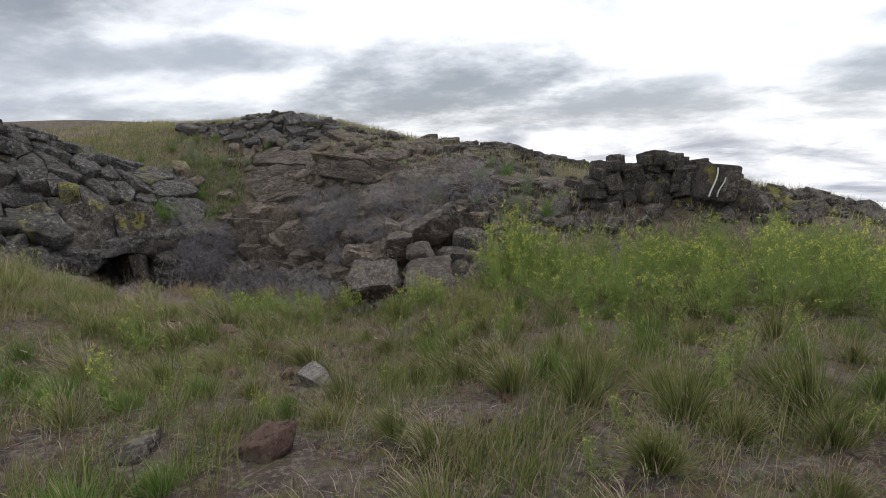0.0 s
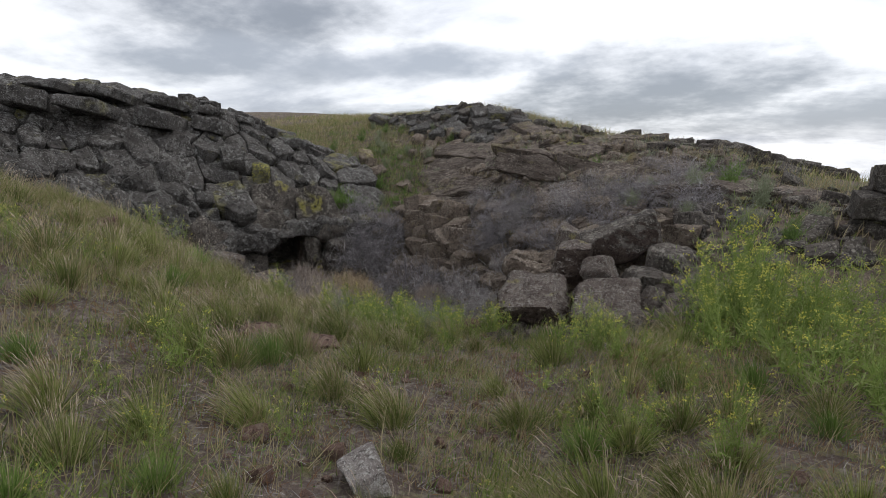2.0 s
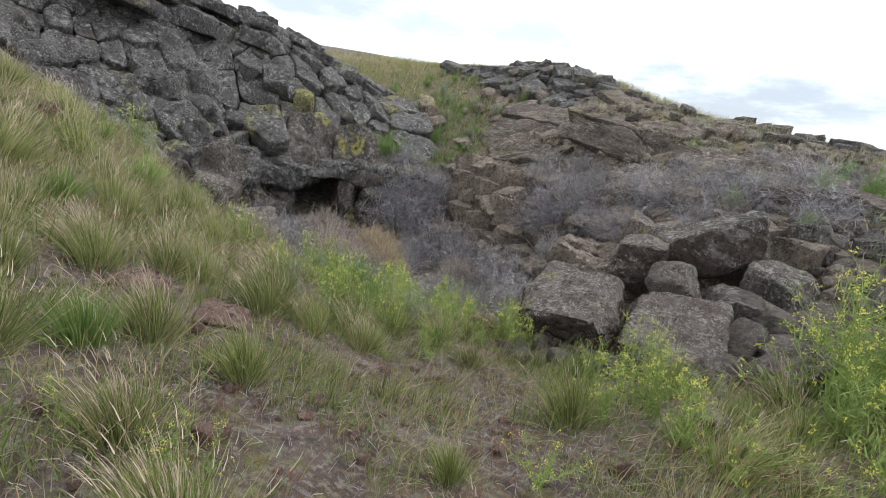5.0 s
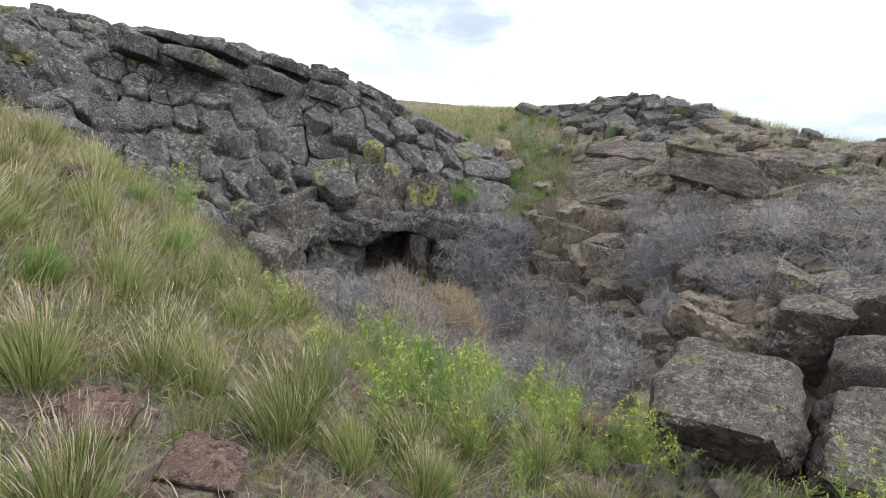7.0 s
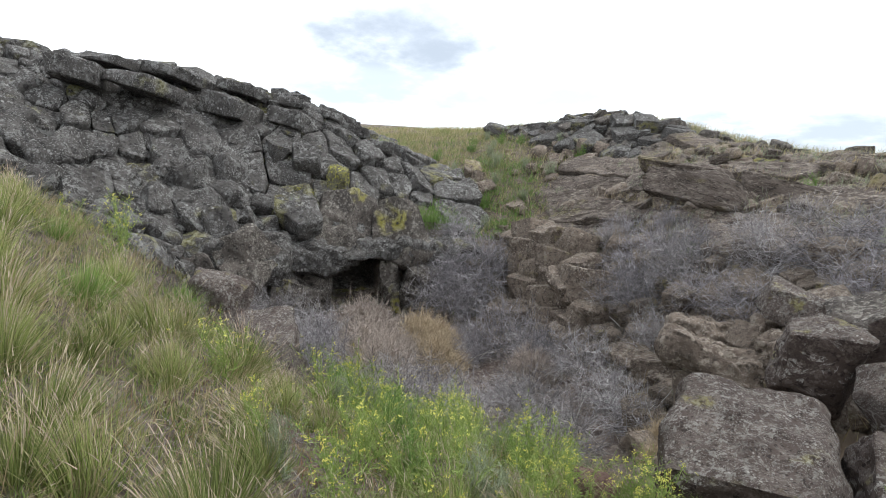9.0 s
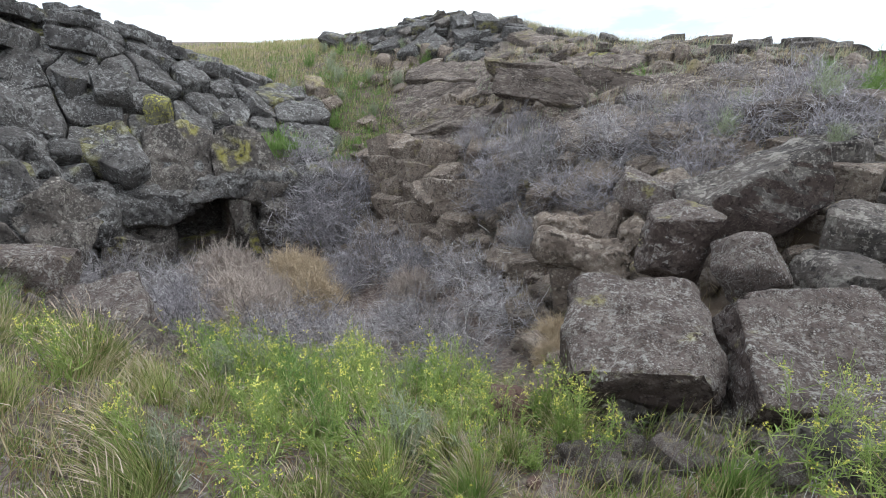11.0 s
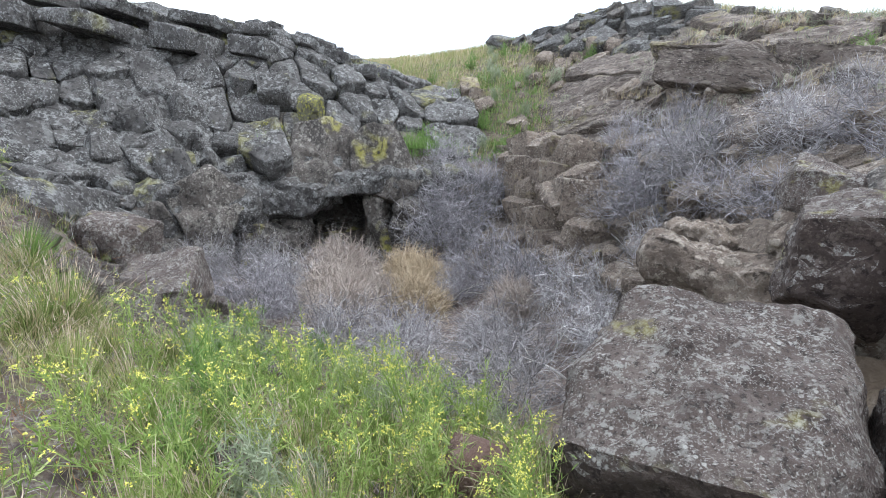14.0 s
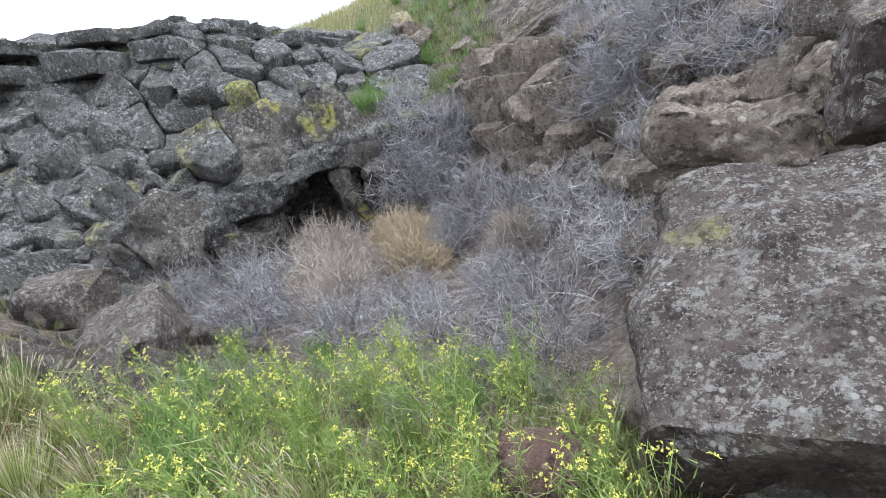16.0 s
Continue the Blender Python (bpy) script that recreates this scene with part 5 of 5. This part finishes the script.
def twig_shrub(seed, material, name, label, w=0.5, h=0.62, stems=64, kids=11, ball=False):
    """A tangle of fine dead twigs."""
    rng = np.random.default_rng(seed)
    up, az = rng.uniform(0.02, 1.0, stems), rng.uniform(0, 2 * np.pi, stems)
    flat = np.sqrt(1 - up ** 2)
    d = np.stack([flat * np.cos(az), flat * np.sin(az), up], 1)
    base = np.c_[rng.normal(0, 0.05, (stems, 2)), np.full(stems, 0.0)]
    L = np.sqrt((d[:, 0] * w) ** 2 + (d[:, 1] * w) ** 2 + (d[:, 2] * h) ** 2) * rng.uniform(0.86, 1.04, stems)
    V, T, p = ribbons(rng, base, d, L, np.full(stems, 0.0095), 4, rng.uniform(-0.25, 0.05, stems), np.zeros(stems))
    s = rng.uniform(0.5, 1.0, (stems, kids))
    k = np.clip((s * 4).astype(int), 0, 3)
    f = s * 4 - k
    rows = np.arange(stems)[:, None]
    kb = (p[rows, k] * (1 - f)[..., None] + p[rows, k + 1] * f[..., None]).reshape(-1, 3)
    n = len(kb)
    kd = np.repeat(d, kids, 0) * 0.35 + rng.normal(0, 0.75, (n, 3))
    kd /= np.linalg.norm(kd, axis=1)[:, None]
    kV, kT, kp = ribbons(rng, kb, kd, rng.uniform(0.14, 0.34, n), np.full(n, 0.0075 if ball else 0.0062), 3, rng.uniform(-0.6, 0.6, n), np.zeros(n))
    m = np.concatenate([kp[:, 1], kp[:, 2]])
    md = rng.normal(0, 0.7, (len(m), 3)) + np.concatenate([kd, kd])
    md /= np.linalg.norm(md, axis=1)[:, None]
    mV, mT, _ = ribbons(rng, m, md, rng.uniform(0.07, 0.2, len(m)), np.full(len(m), 0.0065 if ball else 0.0048), 2, np.zeros(len(m)), np.zeros(len(m)))
    base_ob = new(name)
    part("branchwork", mesh_np("branchwork", V, T, material), None, base_ob)
    part("twig_tangle", mesh_np("twig_tangle", *merge((kV, kT), (mV, mT)), material), None, base_ob)
    return tagged(base_ob, label, "shrub", "dry shrubs")


def shrubs():
    rnd = random.Random(12)
    pale = [twig_shrub(s, SAGE, "dead_shrub", "pale grey leafless tangled shrub on the hollow's floor", 0.45 + 0.08 * (s % 3), 0.60 + 0.08 * (s % 2)) for s in range(4)]
    lilac = [twig_shrub(30 + s, LILAC, "dead_shrub", "dark lilac-grey leafless shrub in the hollow", 0.45 + 0.08 * (s % 3), 0.62 + 0.08 * (s % 2)) for s in range(4)]
    tan = [twig_shrub(s, TAN, "tumbleweed", "tan dried tumbleweed caught in the hollow", 0.33, 0.48, 150, 26, True) for s in (20, 21)]
    dun = [twig_shrub(s, DUN, "tumbleweed", "dull pinkish-grey dried tumbleweed caught in the hollow", 0.35, 0.50, 150, 26, True) for s in (22, 23)]
    floor = scatter([(-10.9, 11.2), (-10.3, 14.2), (-9.0, 15.0), (-7.2, 14.8), (-5.0, 14.2), (-3.2, 12.6), (-2.7, 11.0), (-3.4, 10.2), (-5.5, 10.2), (-8.4, 10.6)], 50, 0.88, 9)
    for x, y in floor:
        if min(math.hypot(x - a, y - b) for a, b in ((-8.8, 12.95), (-8.35, 14.2), (-7.8, 13.9), (-7.05, 13.05), (-7.95, 12.2), (-6.95, 11.7))) < 0.72:
            continue
        light = noise.noise(Vector((x * 0.55, y * 0.55, 2.0))) + (0.25 if x > -5.2 else -0.1)
        placed(pale if light > 0.0 else lilac, x, y, rnd.uniform(0.7, 1.35), rnd, 0.05, 0.2)
    for x, y, sc in ((-8.9, 15.9, 1.5), (-8.5, 16.5, 1.3), (-8.1, 15.6, 1.2), (-4.6, 15.3, 1.4), (-4.0, 14.8, 1.4), (-3.5, 15.0, 1.3), (-3.0, 14.3, 1.0),
                     (-9.1, 13.05, 1.1), (-9.0, 14.6, 0.9), (-7.0, 13.9, 0.9), (-8.8, 15.6, 1.6), (-8.4, 16.1, 1.5), (-9.3, 16.2, 1.2), (-2.3, 14.9, 1.3), (-1.5, 14.6, 1.3), (-0.7, 14.6, 1.2), (-4.4, 15.9, 1.2), (-1.0, 15.1, 1.2), (0.4, 14.2, 0.9), (1.2, 13.4, 0.7), 
                     (-9.5, 16.6, 0.9), (-3.6, 15.7, 1.0), (-2.6, 15.5, 0.9), (-5.2, 16.8, 0.9), (-4.2, 16.6, 0.8), (-2.0, 16.2, 0.9), (-1.2, 13.6, 0.9), (-2.4, 13.9, 1.0), (-3.4, 13.6, 0.9), (1.0, 16.0, 0.9), (-0.6, 16.8, 0.8), (-7.8, 17.0, 0.8), (-7.2, 18.4, 0.7), (0.0, 15.2, 1.0)):
        placed(lilac if rnd.random() < 0.6 else pale, x, y, sc * rnd.uniform(0.9, 1.1), rnd, 0.05, 0.2)
    for x, y, sc in ((-8.75, 12.9, 1.5), (-7.95, 12.15, 1.25), (-7.1, 11.75, 1.1), (-7.6, 12.7, 1.0), (-5.2, 13.2, 0.9), (-9.3, 13.4, 0.8)):
        placed(dun, x, y, sc, rnd, 0.03, 0.2)
    for x, y, sc in ((-8.4, 14.2, 1.25), (-7.85, 14.05, 1.15), (-7.05, 13.05, 1.2), (-7.45, 13.3, 0.9), (-2.6, 11.1, 0.6), (-2.5, 10.6, 0.45)):
        placed(tan, x, y, sc, rnd, 0.03, 0.2)
    retire(pale + lilac + tan + dun)


def mustard_plant(seed, flowers=True, h=0.8, stems=9, name="mustard_plant", leaf=MUSTARD):
    """Thin branching stems with narrow leaves and loose heads of small yellow flowers."""
    rng = np.random.default_rng(seed)
    d = dirs(rng, stems, 0.52)
    base = np.c_[rng.normal(0, 0.05, (stems, 2)), np.zeros(stems)]
    V, T, p = ribbons(rng, base, d, h * rng.uniform(0.7, 1.1, stems), np.full(stems, 0.009), 5, np.full(stems, 0.06), np.full(stems, 0.08))
    kids = 16
    s = rng.uniform(0.25, 1, (stems, kids)) * 5
    k = np.clip(s.astype(int), 0, 4)
    f = (s - k)[..., None]
    rows = np.arange(stems)[:, None]
    kb = (p[rows, k] * (1 - f) + p[rows, k + 1] * f).reshape(-1, 3)
    n = len(kb)
    kd = np.repeat(d, kids, 0) * 0.8 + rng.normal(0, 0.7, (n, 3)) + (0, 0, 0.25)
    kd /= np.linalg.norm(kd, axis=1)[:, None]
    kV, kT, kp = ribbons(rng, kb, kd, h * rng.uniform(0.12, 0.34, n), np.full(n, 0.0055), 3, rng.uniform(-0.15, 0.1, n), np.full(n, 0.08))
    lb = np.concatenate([kp[:, 1], kp[:, 2]] + [p[:, 1], p[:, 2]] * 4 + [p[:, 3]] * 3)
    lm = len(lb)
    lV, lT, _ = ribbons(rng, lb, dirs(rng, lm, 1.0), np.where(lb[:, 2] < 0.35 * h, 0.13, 0.06) * rng.uniform(0.6, 1.3, lm), np.where(lb[:, 2] < 0.35 * h, 0.015, 0.007), 2, rng.uniform(0, 0.4, lm), np.zeros(lm))
    ob = new(name)
    part("stalk", mesh_np("stalk", *merge((V, T), (kV, kT)), leaf), None, ob)
    part("leafage", mesh_np("leafage", lV, lT, leaf), None, ob)
    if flowers:
        fb = np.concatenate([kp[::8, -1]] * 4 + [p[:, -1]] * 8)
        fb = fb + rng.normal(0, 0.015, fb.shape)
        m = len(fb)
        pet = 4
        pb = np.repeat(fb, pet, 0)
        pd = rng.normal(0, 1, (len(pb), 3)) + (0, 0, 0.4)
        pd /= np.linalg.norm(pd, axis=1)[:, None]
        a = pb
        side = np.cross(pd, rng.normal(size=pd.shape))
        side /= np.linalg.norm(side, axis=1)[:, None]
        q = np.stack([a, a + pd * 0.007 + side * 0.0046, a + pd * 0.011, a + pd * 0.007 - side * 0.0046], 1).reshape(-1, 3)
        t = (np.array([(0, 1, 2), (0, 2, 3)])[None] + (np.arange(len(pb)) * 4)[:, None, None]).reshape(-1, 3)
        part("blossom", mesh_np("blossom", q, t, FLOWER), None, ob, "small pale yellow flowers")
        return tagged(ob, "bright green wild mustard with small yellow flowers on thin stems", "wildflower", "mustard plants")
    return tagged(ob, "leafy grey-green steppe bush without flowers", "bush", "leafy bushes") if name == "leafy_bush" else tagged(ob, "bright green leafy mustard plant not yet in flower", "wildflower", "mustard plants")


def mustard():
    rnd = random.Random(3)
    kinds = [mustard_plant(s, True, 0.72 + 0.06 * (s % 4), 7 + s % 4) for s in range(6)]
    leafy = [mustard_plant(40 + s, False, 0.55, 16, "leafy_bush", GREYGREEN if s else WEED) for s in range(3)]
    plain = [mustard_plant(60 + s, False, 0.62, 11, "mustard_plant", MUSTARD) for s in range(3)]
    east = scatter([(0.35, 7.6), (0.9, 6.9), (2.2, 6.2), (4.4, 5.4), (6.6, 6.2), (6.8, 10.2), (4.0, 10.6), (1.6, 10.2), (0.3, 9.4)], 118, 0.31, 14)
    edge = scatter([(-4.9, 8.5), (-4.2, 9.6), (-2.9, 9.5), (-2.2, 9.25), (-1.95, 9.05), (-2.2, 8.5), (-2.45, 8.1), (-3.3, 7.9)], 34, 0.27, 15)
    loose = [(0.25, 5.9), (0.05, 5.55), (-0.2, 5.75), (0.5, 5.3), (1.3, 5.2), (1.6, 4.9), (0.35, 6.9), (-0.55, 7.55), (-0.35, 7.25), (-0.1, 7.0), (-1.0, 8.6), (-6.5, 4.8), (-6.1, 5.2), (-5.6, 5.6), (-7.1, 7.9), (-7.5, 7.6),
             (-1.9, 8.62), (-2.1, 8.8), (-0.75, 8.3), (-0.8, 7.4), (-0.95, 7.75), (-0.65, 7.75), (-5.4, 8.2), (-5.0, 7.8), (-8.3, 8.4), (-3.9, 7.4), (-2.2, 3.0), (2.2, 4.0), (2.9, 4.4), (-3.0, 4.6)]
    for x, y in east:
        placed(kinds if rnd.random() < 0.62 else plain, x, y, rnd.uniform(0.8, 1.15), rnd, 0.02, 0.1)
    for x, y, sc in ((0.55, 8.7, 1.35), (0.8, 9.0, 1.45), (1.1, 8.8, 1.4), (0.7, 9.4, 1.4), (1.3, 9.3, 1.35), (0.45, 9.2, 1.2), (1.0, 9.6, 1.3), (1.5, 8.9, 1.25), (0.9, 8.4, 1.2)):
        placed(kinds, x, y, sc, rnd, 0.02, 0.1)
    for x, y in edge:
        if math.hypot(x + 1.7, y - 8.1) < 0.75:
            continue
        placed(kinds if rnd.random() < 0.45 else leafy if rnd.random() < 0.5 else plain, x, y, rnd.uniform(0.42, 0.72) * (0.7 if math.hypot(x + 1.5, y - 7.9) < 1.35 else 1.0), rnd, 0.02, 0.1)
    bed = scatter([(-3.9, 7.5), (-2.5, 7.25), (-2.05, 8.5), (-2.35, 9.5), (-3.3, 10.3), (-4.8, 10.3), (-6.2, 9.7), (-5.2, 9.0), (-4.3, 8.6)], 50, 0.29, 27, lambda x, y: far_from_path(x, y, 0.6) and math.hypot(x + 2.6, y - 9.35) > 0.32)
    for x, y in bed:
        near_eye = math.hypot(x + 1.5, y - 7.9) < 1.5
        placed(kinds if rnd.random() < 0.5 else plain if rnd.random() < 0.4 else leafy, x, y, rnd.uniform(0.38, 0.5) if near_eye else rnd.uniform(0.5, 0.78), rnd, 0.02, 0.1)
    for x, y, sc in ((-0.92, 8.82, 0.62), (-0.72, 8.62, 0.55)):
        placed(kinds, x, y, sc, rnd, 0.02, 0.1)
    for x, y in scatter([(-3.4, 2.4), (2.6, 2.4), (2.6, 6.4), (-0.2, 7.2), (-3.6, 7.0)], 26, 0.5, 19, lambda x, y: far_from_path(x, y, 0.5)):
        placed(kinds, x, y, rnd.uniform(0.28, 0.45), rnd, 0.02, 0.1)
    for x, y in loose:
        placed(kinds, x, y, rnd.uniform(0.5, 0.75), rnd, 0.02, 0.1)
    for x, y, sc in ((-9.2, 17.6, 0.8), (-9.8, 18.4, 0.9), (-10.4, 19.8, 1.1), (-11.3, 21.0, 0.7), (-9.5, 20.0, 0.9), (-7.4, 18.6, 0.8), (-2.4, 12.4, 0.7), (-2.6, 12.0, 0.6), (-2.75, 11.35, 0.55), (-2.5, 11.65, 0.5), (-2.2, 11.5, 0.4), (0.3, 14.8, 1.3), (1.0, 15.4, 1.5), (-0.6, 15.2, 1.0),
                     (1.5, 14.2, 1.3), (2.3, 13.2, 1.0), (1.2, 13.0, 1.0), (1.8, 12.5, 0.9), (-0.9, 14.3, 1.0), (0.2, 13.6, 0.7), (-5.6, 16.6, 0.6), (-3.6, 15.6, 0.7), (-12.9, 17.3, 1.0), (-8.0, 20.6, 0.8), (-6.4, 19.6, 0.7), (-10.0, 19.2, 0.8), (-8.9, 19.0, 0.8), (-8.6, 20.0, 1.0), (-10.9, 20.2, 0.9), (-7.9, 19.3, 0.8), (-9.0, 21.2, 0.9), (-6.9, 18.0, 0.8), (-7.6, 17.4, 0.7), (-2.2, 17.4, 0.8), (-4.6, 18.6, 0.7), (0.6, 16.6, 0.9), (-12.6, 22.6, 0.6), (-12.1, 21.8, 0.7), (-11.7, 22.4, 0.6), (-12.9, 23.4, 0.6), (-11.2, 21.3, 0.7), (-10.4, 21.2, 0.7), (-11.9, 20.6, 0.9), (-12.6, 19.6, 0.8), (-11.4, 19.0, 0.7), (-10.2, 17.9, 0.7)):
        placed(leafy, x, y, sc, rnd, 0.03, 0.2)
    retire(kinds + leafy + plain)


def dead_branch(at, length, turn, seed, label):
    """A bleached forked stick: a stem and the limbs that fork from it."""
    rnd = random.Random(seed)
    base = new("dead_branch")

    def limb(name, p, d, size, thick, depth):
        bm = bmesh.new()
        rings = []
        for i in range(7):
            s = i / 6
            q = p + d * size * s + Vector((0.04 * size * math.sin(5 * s + seed), 0, -0.12 * size * s * s))
            u = d.orthogonal().normalized()
            v = d.cross(u)
            r = thick * (1 - 0.6 * s)
            rings.append([bm.verts.new(q + (u * math.cos(a) + v * math.sin(a)) * r) for a in (0, 1.26, 2.51, 3.77, 5.03)])
        for a, b in zip(rings, rings[1:]):
            for i in range(5):
                bm.faces.new((a[i], a[(i + 1) % 5], b[(i + 1) % 5], b[i]))
        bm.faces.new(rings[0][::-1])
        bm.faces.new(rings[-1])
        for f in bm.faces:
            f.smooth = True
        part(name, bm, BLEACHED, base)
        if depth:
            for k in range(rnd.randint(2, 3)):
                s = rnd.uniform(0.35, 0.95)
                limb("limb", p + d * size * s + Vector((0, 0, -0.12 * size * s * s)), (d + Vector((rnd.gauss(0, 0.6), rnd.gauss(0, 0.6), rnd.gauss(0, 0.35)))).normalized(), size * rnd.uniform(0.4, 0.65), thick * 0.6, depth - 1)

    limb("stem", Vector((0, 0, 0)), Vector((0.3, 0, 1)).normalized(), length, 0.013, 2)
    base.matrix_world = pose(at[0], at[1], ground_z(at[0], at[1]) - 0.03, *turn)
    return tagged(base, label, "branch", "dead branches")


def branches():
    dead_branch((-7.05, 13.7), 0.85, (10, 35, 20), 1, "bleached forked dead branch standing in the shrubs")
    dead_branch((-3.9, 11.9), 0.7, (0, 50, 100), 2, "bleached forked dead branch lying on the grey shrubs")
    dead_branch((-3.5, 11.6), 0.6, (20, 55, 200), 3, "bleached forked dead branch lying on the grey shrubs")
    dead_branch((-0.55, 8.75), 0.4, (0, 60, 30), 4, "dry curled stalk at the boulders' foot")
    dead_branch((-4.4, 14.7), 0.8, (0, 45, 150), 5, "bleached forked dead branch among the hillside shrubs")
    dead_branch((-5.8, 15.9), 0.7, (10, 45, 60), 6, "bleached forked dead branch among the hillside shrubs")


tufts()
shrubs()
branches()
mustard()
grass_cover()
